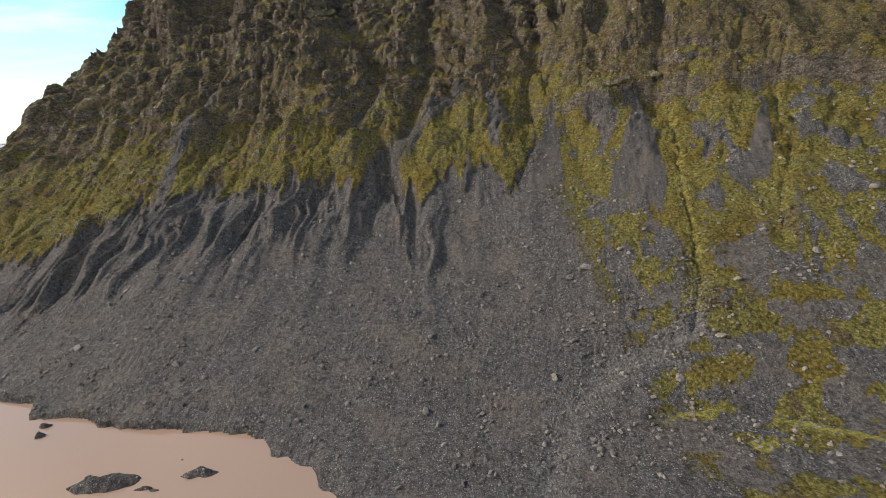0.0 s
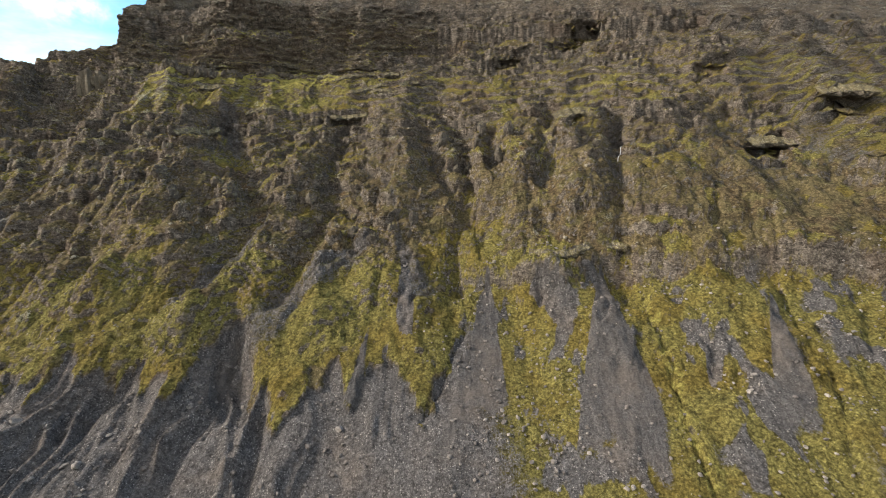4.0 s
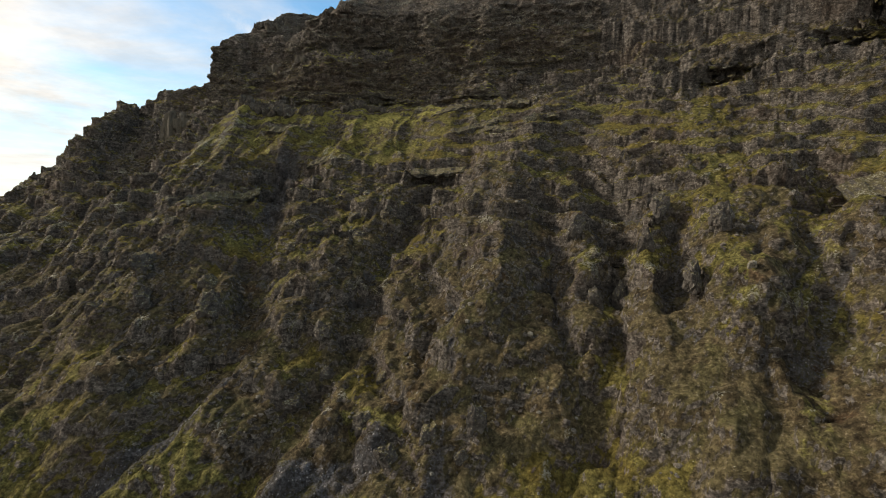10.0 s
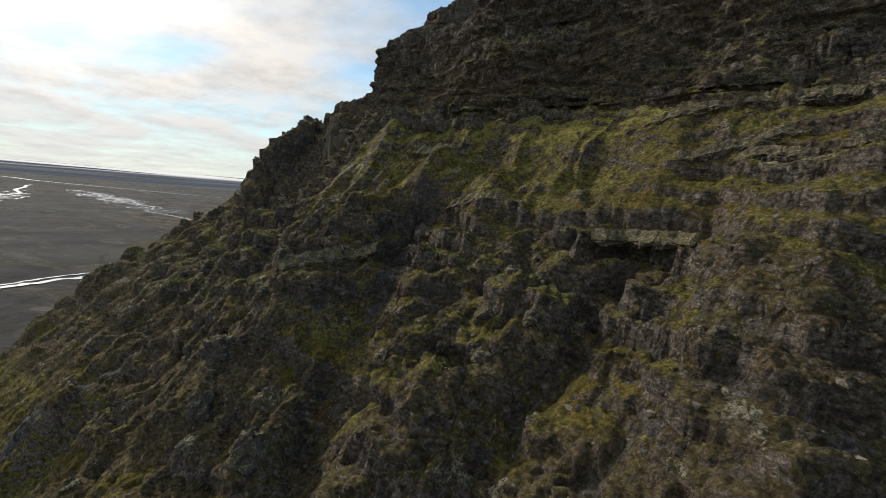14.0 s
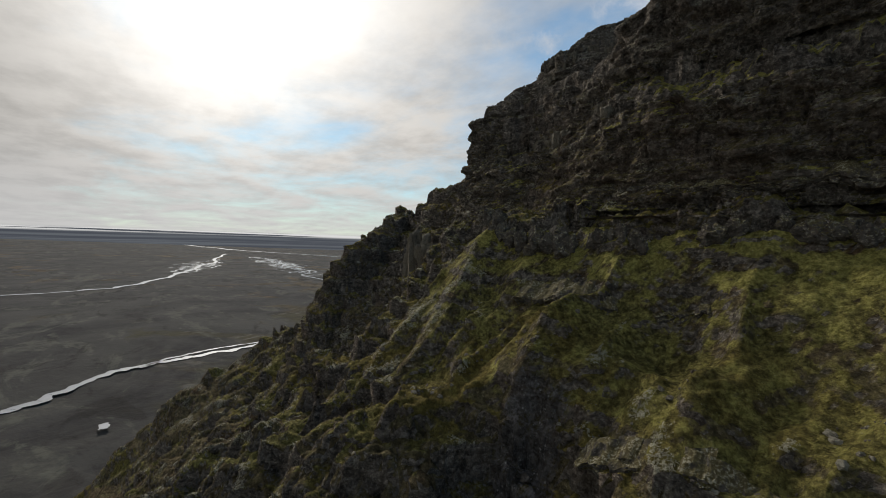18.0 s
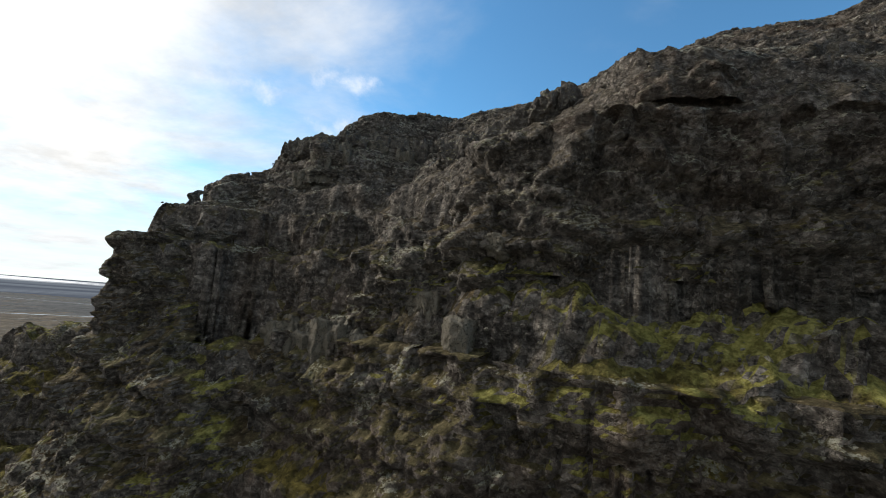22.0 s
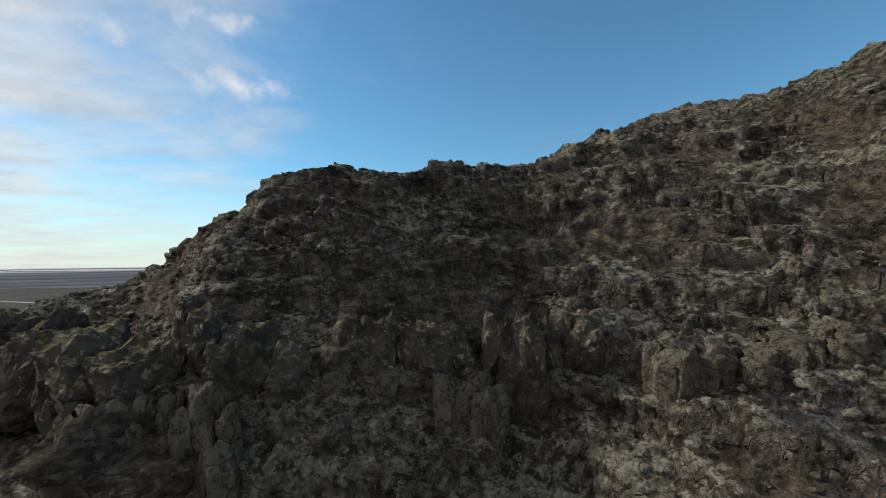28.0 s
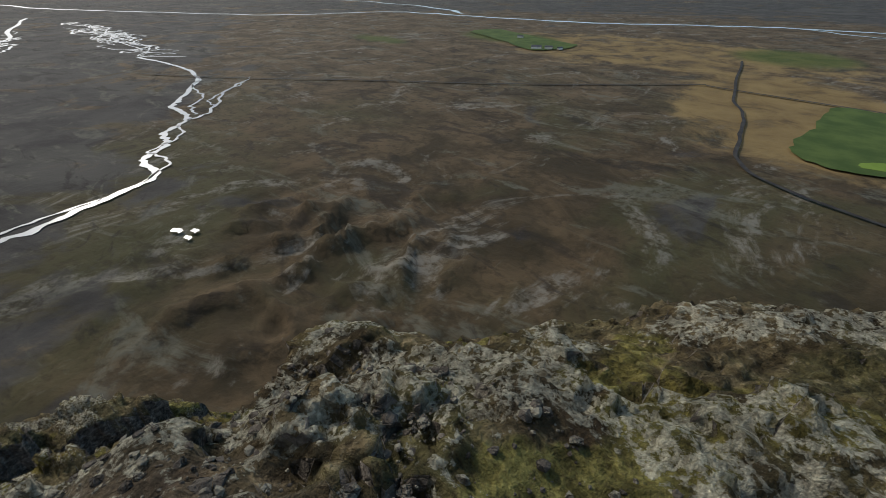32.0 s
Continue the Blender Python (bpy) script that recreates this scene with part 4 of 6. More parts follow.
def plain_material():
    m, N = material("plain_ground")
    p = N.add("ShaderNodeNewGeometry").outputs["Position"]
    zone = N.add("ShaderNodeVertexColor", layer_name="zone")
    # dry: grows with distance, carries the haze painted into the ground colour
    z, dry = N.add("ShaderNodeSeparateColor", {0: zone.outputs[0]}), zone.outputs[1]
    sandy, ochre, grass = z.outputs[0], z.outputs[1], z.outputs[2]
    a = N.noise(p, 0.0022, 7, 0.62, distortion=0.8)
    b = N.noise(p, 0.010, 7, 0.65, distortion=0.6)
    f = N.noise(p, 0.07, 5, 0.65)
    sand = N.mix(N.ramp(b, 0.35, 0.65), col(0.030, 0.028, 0.028), col(0.078, 0.072, 0.066))
    sand = N.mix(N.math("MULTIPLY", N.ramp(a, 0.5, 0.64), 0.6), sand, col(0.115, 0.108, 0.092))
    swirl = N.noise(N.vmath("MULTIPLY", p, (1.0, 0.55, 1.0)), 0.006, 8, 0.68, distortion=2.2)
    # far sand lightened, as aerial haze put into its colour
    sand = N.mix(N.math("MULTIPLY", dry, 0.35), N.mix(1.0, sand, col(0.75, 0.75, 0.75), "MULTIPLY"), col(0.105, 0.099, 0.090))
    brown = N.mix(N.ramp(b, 0.35, 0.65), col(0.040, 0.031, 0.018), col(0.100, 0.070, 0.040))
    brown = N.mix(N.ramp(a, 0.45, 0.62), brown, col(0.058, 0.054, 0.026))
    # hay: the lighter heath colour that stands in for haze far out
    hay = N.mix(N.ramp(b, 0.35, 0.65), col(0.066, 0.048, 0.029), col(0.138, 0.101, 0.061))
    brown = N.mix(dry, brown, hay)
    brown = N.mix(N.math("MULTIPLY", N.ramp(f, 0.5, 0.36), 0.5), brown, col(0.035, 0.028, 0.017))
    brown = N.mix(N.math("MULTIPLY", N.math("MULTIPLY", N.ramp(swirl, 0.54, 0.64), N.ramp(f, 0.35, 0.6)), 0.75), brown, col(0.20, 0.185, 0.155))
    gold = N.mix(N.ramp(b, 0.3, 0.7), col(0.150, 0.102, 0.045), col(0.235, 0.165, 0.072))
    base = N.mix(N.ramp(N.math("ADD", N.math("MULTIPLY", sandy, 0.8), N.math("MULTIPLY", N.math("SUBTRACT", N.noise(p, 0.0035, 8, 0.62, distortion=1.2), 0.5), 3.2)), 0.32, 0.62), brown, sand)
    base = N.mix(N.math("MULTIPLY", N.math("MULTIPLY", N.ramp(N.noise(N.vmath("MULTIPLY", p, (1.0, 2.2, 1.0)), 0.0048, 8, 0.66, distortion=1.6), 0.53, 0.62), N.ramp(f, 0.3, 0.6)), 0.7), base, col(0.122, 0.120, 0.092))
    base = N.mix(N.math("MULTIPLY", N.ramp(N.noise(N.vmath("MULTIPLY", p, (1.0, 1.8, 1.0)), 0.0075, 7, 0.66, distortion=1.4), 0.45, 0.36), 0.6), base, col(0.022, 0.019, 0.016))
    base = N.mix(N.ramp(N.math("ADD", ochre, N.math("MULTIPLY", N.math("SUBTRACT", b, 0.5), 2.2)), 0.30, 0.95), base, gold)
    base = N.mix(N.math("MULTIPLY", grass, 0.8), base, N.mix(b, col(0.05, 0.075, 0.018), col(0.085, 0.11, 0.025)))
    finish(N, base, 0.95, N.math("ADD", b, f), 3.0, 0.7, 0.1)
    return m


def water_material(name, tint, rough=0.08, wave=0.15):
    m, N = material(name)
    p = N.add("ShaderNodeNewGeometry").outputs["Position"]
    n = N.noise(p, 0.8, 3, 0.5)
    finish(N, N.mix(N.noise(p, 0.02, 3, 0.5), tint, col(tint[0] * 1.15, tint[1] * 1.12, tint[2] * 1.1)), rough, n, 0.02, wave, 0.5)
    return m


def stone_material(name, dark, light, patch, amount):
    m, N = material(name)
    p = N.add("ShaderNodeNewGeometry").outputs["Position"]
    rnd = N.add("ShaderNodeObjectInfo").outputs["Random"]
    isle = N.add("ShaderNodeNewGeometry").outputs["Random Per Island"]
    a, f = N.noise(p, 1.1, 6, 0.68), N.noise(p, 6.0, 6, 0.68)
    base = N.mix(N.ramp(a, 0.3, 0.7), dark, light)
    base = N.mix(N.math("MULTIPLY", N.ramp(N.math("ADD", f, N.math("MULTIPLY", N.math("SUBTRACT", isle, 0.5), 0.3)), 0.50, 0.62), amount), base, patch)
    crack = N.add("ShaderNodeTexVoronoi", {"Vector": N.vmath("ADD", N.vmath("MULTIPLY", p, (1.0, 1.0, 0.6)), N.noise(p, 2.0, 3, 0.6, out=1)), "Scale": 1.3}, feature="DISTANCE_TO_EDGE").outputs["Distance"]
    gap = N.ramp(crack, 0.05, 0.0)
    base = N.mix(N.math("MULTIPLY", gap, 0.3), base, col(0.025, 0.021, 0.017))
    tone = N.math("ADD", 0.72, N.math("MULTIPLY", N.math("ADD", rnd, isle), 0.30))
    base = N.mix(1.0, base, N.add("ShaderNodeCombineColor", {0: tone, 1: tone, 2: tone}).outputs[0], "MULTIPLY")
    finish(N, base, 0.92, N.math("SUBTRACT", N.math("ADD", a, N.math("MULTIPLY", f, 0.45)), N.math("MULTIPLY", gap, 0.3)), 0.4, 1.0, 0.15)
    return m


def plain_paint(name, a, b, scale, rough=0.9):
    m, N = material(name)
    p = N.add("ShaderNodeNewGeometry").outputs["Position"]
    n = N.noise(p, scale, 5, 0.6)
    finish(N, N.mix(N.ramp(n, 0.3, 0.7), a, b), rough, n, 0.1, 0.3, 0.1)
    return m


MOUNTAIN = mountain_material()
GROUND = plain_material()
LAGOON = water_material("silty_water", col(0.34, 0.235, 0.175), 0.10)
RIVER = water_material("river_water", col(0.36, 0.37, 0.38), 0.22, 0.4)
SCREE = stone_material("scree_stone", col(0.13, 0.117, 0.108), col(0.27, 0.245, 0.225), col(0.42, 0.39, 0.35), 0.5)
CRAG = stone_material("lichen_basalt", col(0.085, 0.071, 0.057), col(0.200, 0.172, 0.142), col(0.40, 0.38, 0.29), 0.55)
COLUMN = stone_material("column_basalt", col(0.046, 0.038, 0.030), col(0.125, 0.105, 0.085), col(0.26, 0.235, 0.175), 0.5)
FIELD = plain_paint("hay_field", col(0.048, 0.078, 0.020), col(0.085, 0.120, 0.032), 0.02)
FRESH = plain_paint("fresh_field", col(0.13, 0.20, 0.03), col(0.18, 0.26, 0.05), 0.02)
TRACK = plain_paint("track_gravel", col(0.030, 0.028, 0.028), col(0.060, 0.056, 0.052), 0.05)
WHITEWATER = plain_paint("falling_water", col(0.55, 0.57, 0.58), col(0.8, 0.82, 0.83), 1.5, 0.4)
WALLPAINT = plain_paint("farm_wall", col(0.62, 0.61, 0.58), col(0.75, 0.74, 0.71), 0.5)
ROOFPAINT = plain_paint("farm_roof", col(0.10, 0.10, 0.11), col(0.16, 0.16, 0.17), 0.5)


def part(name, bm, mat, parent=None, label=""):
    """One mesh object, under a thing or a part."""
    me = bpy.data.meshes.new(name)
    bm.to_mesh(me)
    bm.free()
    me.materials.append(mat)
    ob = new(name, me)
    if parent:
        ob.parent = parent
    return tagged(ob, label)


# ---- setting ----
for (tile, xruns, yruns), words in zip(TILES, ("grey scree and mossy lower mountainside above a lagoon", "steep mossy mountainside of basalt ledges and gullies", "lichen-covered rocky summit of the basalt mountain")):
    me = build_terrain(tile, xruns, yruns)
    me.materials.append(MOUNTAIN)
    tagged(new(tile, me), words, "mountain", kind="structure")


wall_mesh = build_wall()
wall_mesh.materials.append(MOUNTAIN)
tagged(new("cliff_wall", wall_mesh), "dark jointed basalt cliff with mossy shelves", "cliff", kind="structure")


def build_plain():
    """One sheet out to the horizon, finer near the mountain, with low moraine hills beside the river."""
    radii = np.concatenate([np.arange(0, 260, 40), np.arange(260, 1000, 10), np.geomspace(1000, 7600, 60)])
    turns = np.linspace(0, 2 * np.pi, 481)[:-1]
    r, a = np.meshgrid(radii, turns, indexing="ij")
    x, y = -60 + r * np.cos(a), 250 + r * np.sin(a)
    hills = np.exp(-(((x + 430) / 150) ** 2 + ((y - 540) / 150) ** 2)) + 0.6 * np.exp(-(((x + 340) / 60) ** 2 + ((y - 230) / 90) ** 2))
    hills = hills * (1 - np.exp(-((np.hypot(x + 552, y - 462) / 36) ** 4)))
    z = PLAIN + hills * (8 * fbm(x / 60, y / 60, 3.0, 4) + 20 * np.maximum(ridged(x / 85, y / 110, 8.0, 3) - 0.75, 0))
    z = np.maximum(z, PLAIN - 1.5)
    z = z + 2.2 * fbm(x / 60, y / 60, 13.0, 3) * np.clip(1 - r / 1200, 0, 1) * smooth(r, 300, 420)
    z = np.where((y < 150) & (r < 420) & (x > -330), PLAIN - 3.5, z)
    verts = np.stack([x, y, z], -1).reshape(-1, 3)
    n, k = r.shape
    idx = np.arange(n * k).reshape(n, k)
    nxt = np.roll(idx, -1, 1)
    quads = np.stack([idx[:-1], idx[1:], nxt[1:], nxt[:-1]], -1).reshape(-1, 4)
    me = mesh_from("ground", verts, quads)
    sandy = smooth(0.5 * -x - y + 90 + 120 * fbm(x / 160, y / 160, 4.0, 3), -260, 260) + smooth(np.hypot(x + 90, y - 360), 2900, 3500)
    ochre = smooth(1.0 - np.hypot((x + 160 + 0.25 * (y - 1400)) / 330, (y - 1430) / 430), 0.0, 0.5) + 0.75 * smooth(1 - np.hypot((x + 700) / 900, (y - 2000) / 520), 0, 0.6)
    grass = sum(smooth(1 - np.hypot((x - gx) / rx, (y - gy) / ry), 0, 0.35) for gx, gy, rx, ry in ((-1250, 1960, 260, 150), (-1590, 1570, 170, 70), (-320, 2170, 200, 190)))
    # last channel: distance from the mountain, for the painted haze
    put_colors(me, "zone", np.clip(sandy, 0, 1), np.clip(ochre, 0, 1), np.clip(grass, 0, 1), smooth(r + 160 * fbm(x / 260, y / 260, 6.0, 3), 500, 1700))
    me.materials.append(GROUND)
    return new("ground", me)


ground = tagged(build_plain(), "wide outwash plain of dark sand, brown heath and meadow", "plain", kind="structure")

bm = bmesh.new()
bmesh.ops.create_grid(bm, x_segments=2, y_segments=2, size=1)
bm.transform(Matrix.Translation((-165, 10, WATER)) @ Matrix.Diagonal((165, 135, 1, 1)))
lagoon = tagged(part("lagoon_water", bm, LAGOON), "still brown silty lagoon at the foot of the scree", "water", kind="structure")


def curve_through(pts, n):
    """Points along a smooth line through pts."""
    p = np.array([pts[0], *pts, pts[-1]], float)
    out = []
    for i in range(1, len(p) - 2):
        for t in np.linspace(0, 1, n, endpoint=False):
            a, b, c, d = p[i - 1], p[i], p[i + 1], p[i + 2]
            out.append(0.5 * (2 * b + (c - a) * t + (2 * a - 5 * b + 4 * c - d) * t * t + (3 * b - a - 3 * c + d) * t**3))
    out.append(p[-2])
    return np.array(out)


def ribbon(name, pts, width, mat, height, vary=0.45, wander=0.0, n=14, seed=0.0):
    c = curve_through(pts, n)
    k = np.arange(len(c))
    if wander:
        c = c + wander * np.stack([gnoise(k / 5.0, seed, 1.5), gnoise(k / 5.0, seed, 7.5)], -1)
    d = np.gradient(c, axis=0)
    side = np.stack([-d[:, 1], d[:, 0]], -1) / np.maximum(np.hypot(d[:, 0], d[:, 1]), 1e-6)[:, None]
    wl = width * 0.5 * (1 + vary * 2 * gnoise(k / 3.0, seed, 11.5))[:, None]
    wr = width * 0.5 * (1 + vary * 2 * gnoise(k / 3.0, seed, 21.5))[:, None]
    zz = np.full((len(c), 1), height)
    verts = np.concatenate([np.hstack([c + side * wl, zz]), np.hstack([c - side * wr, zz])])
    m = len(c)
    faces = [(i, m + i, m + i + 1, i + 1) for i in range(m - 1)]
    me = mesh_from(name, verts, faces)
    me.materials.append(mat)
    return new(name, me)


NEAR_RIVER = ((-455, 60), (-500, 110), (-536, 150), (-574, 183), (-634, 225), (-658, 281), (-680, 349), (-712, 430), (-748, 500), (-818, 503), (-870, 552), (-931, 570), (-998, 633), (-1100, 640), (-1166, 681), (-1361, 788), (-1573, 805), (-1793, 775))
BIG_RIVER = ((-7000, 300), (-5400, 700), (-4309, 987), (-3525, 1396), (-2850, 1792), (-2503, 2414), (-2067, 2523), (-1307, 2674), (-885, 2911), (-477, 3100), (200, 3150), (900, 2900))
for name, pts, width, wander, seed, words in (
        ("river", NEAR_RIVER, 10, 6, 1.0, "silver meltwater river winding over dark sand"),
        ("river_arm", ((-978, 627), (-1022, 686), (-1147, 765), (-1222, 845)), 6, 8, 2.0, "thin side arm of the meltwater river"),
        ("river_arm", ((-640, 250), (-676, 292), (-702, 350), (-716, 428)), 4.5, 5, 7.0, "thin side arm of the meltwater river"),
        ("river_arm", ((-735, 480), (-790, 530), (-850, 524), (-900, 585), (-960, 600)), 4.0, 6, 8.0, "thin side arm of the meltwater river"),
        ("river_arm", ((-1010, 650), (-1075, 668), (-1150, 720), (-1250, 735), (-1350, 795)), 4.5, 9, 9.0, "thin side arm of the meltwater river"),
        ("river_arm", ((-1040, 700), (-1110, 720), (-1190, 815), (-1260, 880)), 3.5, 9, 10.0, "thin side arm of the meltwater river"),
        ("great_river", BIG_RIVER, 34, 30, 3.0, "broad pale river across the far plain"),
        ("river_branch", ((-477, 3100), (9, 2813), (228, 2288), (420, 1900), (760, 1500)), 16, 40, 4.0, "pale blue-grey river branch on the brown plain"),
        ("west_channel", ((-1300, -190), (-1415, -25), (-1528, 178), (-1846, 323), (-2419, 483), (-3621, 744)), 16, 30, 5.0, "braided silver channel on the dark outwash plain"),
        ("far_channel", ((-6765, 2097), (-4881, 2727), (-3126, 2944), (-2082, 2653)), 30, 60, 6.0, "far river channel glinting on the plain")):
    tagged(ribbon(name, pts, width, RIVER, PLAIN + 1.2, 0.5, wander, 16, seed), words, "river", kind="structure")
rnd = random.Random(5)
for i in range(16):
    # braids where the river spreads over the sand
    x0, y0 = -1650 - rnd.random() * 900, 790 + rnd.random() * 60
    pts = [(x0 - j * (60 + rnd.random() * 60), y0 + (rnd.random() - 0.5) * 150 + j * 8) for j in range(8)]
    tagged(ribbon("river_braid", pts, 3.5 + 6 * rnd.random(), RIVER, PLAIN + 1.25 + 0.03 * i, 0.7, 16, 10, 20.0 + i), "narrow braid of silver meltwater on dark sand", "river", kind="structure")
for i in range(7):
    x0, y0 = -1900 - rnd.random() * 500, 330 + rnd.random() * 60
    pts = [(x0 - j * 90, y0 + j * 32 + (rnd.random() - 0.5) * 130) for j in range(7)]
    tagged(ribbon("river_braid", pts, 4 + 6 * rnd.random(), RIVER, PLAIN + 1.2 + 0.03 * i, 0.7, 16, 10, 50.0 + i), "narrow braid of silver meltwater on dark sand", "river", kind="structure")


def flat_patch(name, pts, mat, height, words, category, ragged=3.0):
    """A flat field or pool with an uneven rim."""
    c = curve_through([*pts, pts[0]], 8)[:-1]
    k = np.arange(len(c))
    c = c + ragged * np.stack([gnoise(k / 2.0, 3.1, 1.5), gnoise(k / 2.0, 9.1, 7.5)], -1)
    bm = bmesh.new()
    bm.faces.new([bm.verts.new((px, py, height)) for px, py in c])
    bmesh.ops.triangulate(bm, faces=bm.faces[:])
    return tagged(part(name, bm, mat), words, category, kind="structure")


flat_patch("pool", ((-570, 457), (-560, 464), (-566, 468), (-574, 462)), RIVER, PLAIN + 3.2, "small white pool among moraine hummocks", "pool", 1.5)
flat_patch("pool", ((-556, 472), (-548, 475), (-551, 480), (-558, 477)), RIVER, PLAIN + 3.2, "small white pool among moraine hummocks", "pool", 1.5)
flat_patch("pool", ((-546, 462), (-538, 465), (-542, 469), (-549, 466)), RIVER, PLAIN + 3.2, "small white pool among moraine hummocks", "pool", 1.5)
flat_patch("pool", ((-464, 224), (-453, 226), (-456, 232), (-466, 230)), RIVER, PLAIN + 3.0, "small white pool on the dark heath", "pool", 1.5)
flat_patch("pool", ((-318, 176), (-292, 172), (-282, 186), (-300, 196), (-320, 190)), RIVER, PLAIN + 3.4, "pale pool below the scree", "pool", 3)
flat_patch("pool", ((-352, 330), (-338, 338), (-322, 346), (-326, 352), (-345, 345), (-358, 338)), RIVER, PLAIN + 4.5, "pale ragged pool at the foot of the hill", "pool", 3)
flat_patch("field", ((-160, 1210), (-150, 1380), (-140, 1545), (-40, 1560), (80, 1660), (140, 1330), (20, 1190), (-110, 1152)), FIELD, PLAIN + 2.6, "deep green hay field on the plain", "field", 6)
flat_patch("field", ((-70, 1180), (-60, 1215), (60, 1260), (80, 1215)), FRESH, PLAIN + 2.9, "bright fresh green strip of hay field", "field", 2)
flat_patch("field", ((-1489, 1985), (-1440, 2130), (-1120, 2010), (-930, 1930), (-980, 1740), (-1200, 1850)), FIELD, PLAIN + 2.6, "green hay field beside the farm", "field", 10)
tagged(ribbon("track", ((-420, 1990), (-323, 1546), (-252, 1331), (-230, 1220), (-187, 1073), (-60, 1000), (160, 960)), 6, TRACK, PLAIN + 2.8, 0.2, 6, 10, 7.0), "dark gravel track beside the hay field", "track", kind="structure")
tagged(ribbon("road", ((-1500, 700), (-1258, 860), (-1061, 1021), (-700, 1300), (-420, 1560), (-330, 1570), (300, 1540)), 7, TRACK, PLAIN + 2.5, 0.1, 0, 10, 8.0), "straight dark road over the plain", "road", kind="structure")


# ---- things on the plain ----
def house(x, y, turn, long, wide, high, words):
    base = new("farmhouse")
    base.matrix_world = pose(x, y, PLAIN + 2.6, 0, 0, turn)
    tagged(base, words, "house", "farm buildings on the plain")
    bm = bmesh.new()
    bmesh.ops.create_cube(bm, size=1)
    bm.transform(Matrix.Translation((0, 0, high / 2)) @ Matrix.Diagonal((long, wide, high, 1)))
    part("wall", bm, WALLPAINT, base)
    bm = bmesh.new()
    e = 0.6
    pts = [(-long / 2 - e, -wide / 2 - e, high), (long / 2 + e, -wide / 2 - e, high), (long / 2 + e, wide / 2 + e, high), (-long / 2 - e, wide / 2 + e, high), (-long / 2 - e, 0, high + wide * 0.4), (long / 2 + e, 0, high + wide * 0.4)]
    v = [bm.verts.new(q) for q in pts]
    for f in ((0, 1, 5, 4), (2, 3, 4, 5), (3, 0, 4), (1, 2, 5), (3, 2, 1, 0)):
        bm.faces.new([v[i] for i in f])
    part("roof", bm, ROOFPAINT, base, "dark sheet-metal roof")
    return base


house(-960, 1793, 30, 26, 12, 6, "white farmhouse with a dark roof by the hay field")
house(-995, 1772, 30, 34, 14, 6, "long white barn with a dark roof by the hay field")
house(-925, 1808, 80, 18, 10, 5, "small white outbuilding with a dark roof by the farm")
house(-1199, 1965, 20, 22, 10, 5, "lone white barn with a dark roof in the field")


# ---- rocks ----
def icosphere(divisions):
    bm = bmesh.new()
    bmesh.ops.create_icosphere(bm, subdivisions=divisions, radius=1.0)
    v = np.array([q.co[:] for q in bm.verts])
    f = np.array([[q.index for q in p.verts] for p in bm.faces])
    bm.free()
    return v, f


ICO = icosphere(1)
ICO2 = icosphere(2)


def rock_shape(base, rng, cuts=5, rough=0.12):
    """A ball cut by a few planes, so that it has facets and edges."""
    v = base.copy() * (1 + rng.normal(0, rough, (len(base), 1)))
    for _ in range(cuts):
        n = rng.normal(size=3)
        n /= np.linalg.norm(n)
        d = v @ n - rng.uniform(0.45, 0.8)
        v = v - np.clip(d, 0, None)[:, None] * n
    return v


def scatter(name, x, y, size, mat, words, seed, sink=0.3, flat=0.75):
    """Many loose stones, too many to count, as one mesh."""
    rng = np.random.default_rng(seed)
    shapes = np.stack([rock_shape(ICO[0], rng, 3, 0.18) for _ in range(14)])
    z, gx, gy = land(x, y)
    n = len(x)
    pick = shapes[rng.integers(0, len(shapes), n)]
    q = rng.normal(size=(n, 4))
    q /= np.linalg.norm(q, axis=1, keepdims=True)
    w, a, b, c = q.T
    rot = np.stack([1 - 2 * (b * b + c * c), 2 * (a * b - c * w), 2 * (a * c + b * w), 2 * (a * b + c * w), 1 - 2 * (a * a + c * c), 2 * (b * c - a * w), 2 * (a * c - b * w), 2 * (b * c + a * w), 1 - 2 * (a * a + b * b)], -1).reshape(n, 3, 3)
    pick = pick * rng.uniform(0.7, 1.25, (n, 1, 3))
    v = np.einsum("nij,nkj->nki", rot, pick) * size[:, None, None] * np.array([1, 1, flat])
    v += np.stack([x, y, z + size * (0.5 - sink)], -1)[:, None, :]
    k = len(ICO[0])
    f = ICO[1][None] + (np.arange(n) * k)[:, None, None]
    me = mesh_from(name, v.reshape(-1, 3), f.reshape(-1, 3), False)
    me.materials.append(mat)
    return tagged(new(name, me), words, "stones", kind="stuff")


def spread(n, x0, x1, y0, y1, keep, seed):
    rng = np.random.default_rng(seed)
    x, y = rng.uniform(x0, x1, n), rng.uniform(y0, y1, n)
    z, gx, gy = land(x, y)
    ok = keep(x, y, z, np.hypot(gx, gy), rng.uniform(0, 1, n))
    return x[ok], y[ok]


def sizes(n, lo, hi, seed, power=3.0):
    rng = np.random.default_rng(seed)
    return lo + (hi - lo) * rng.uniform(0, 1, n) ** power


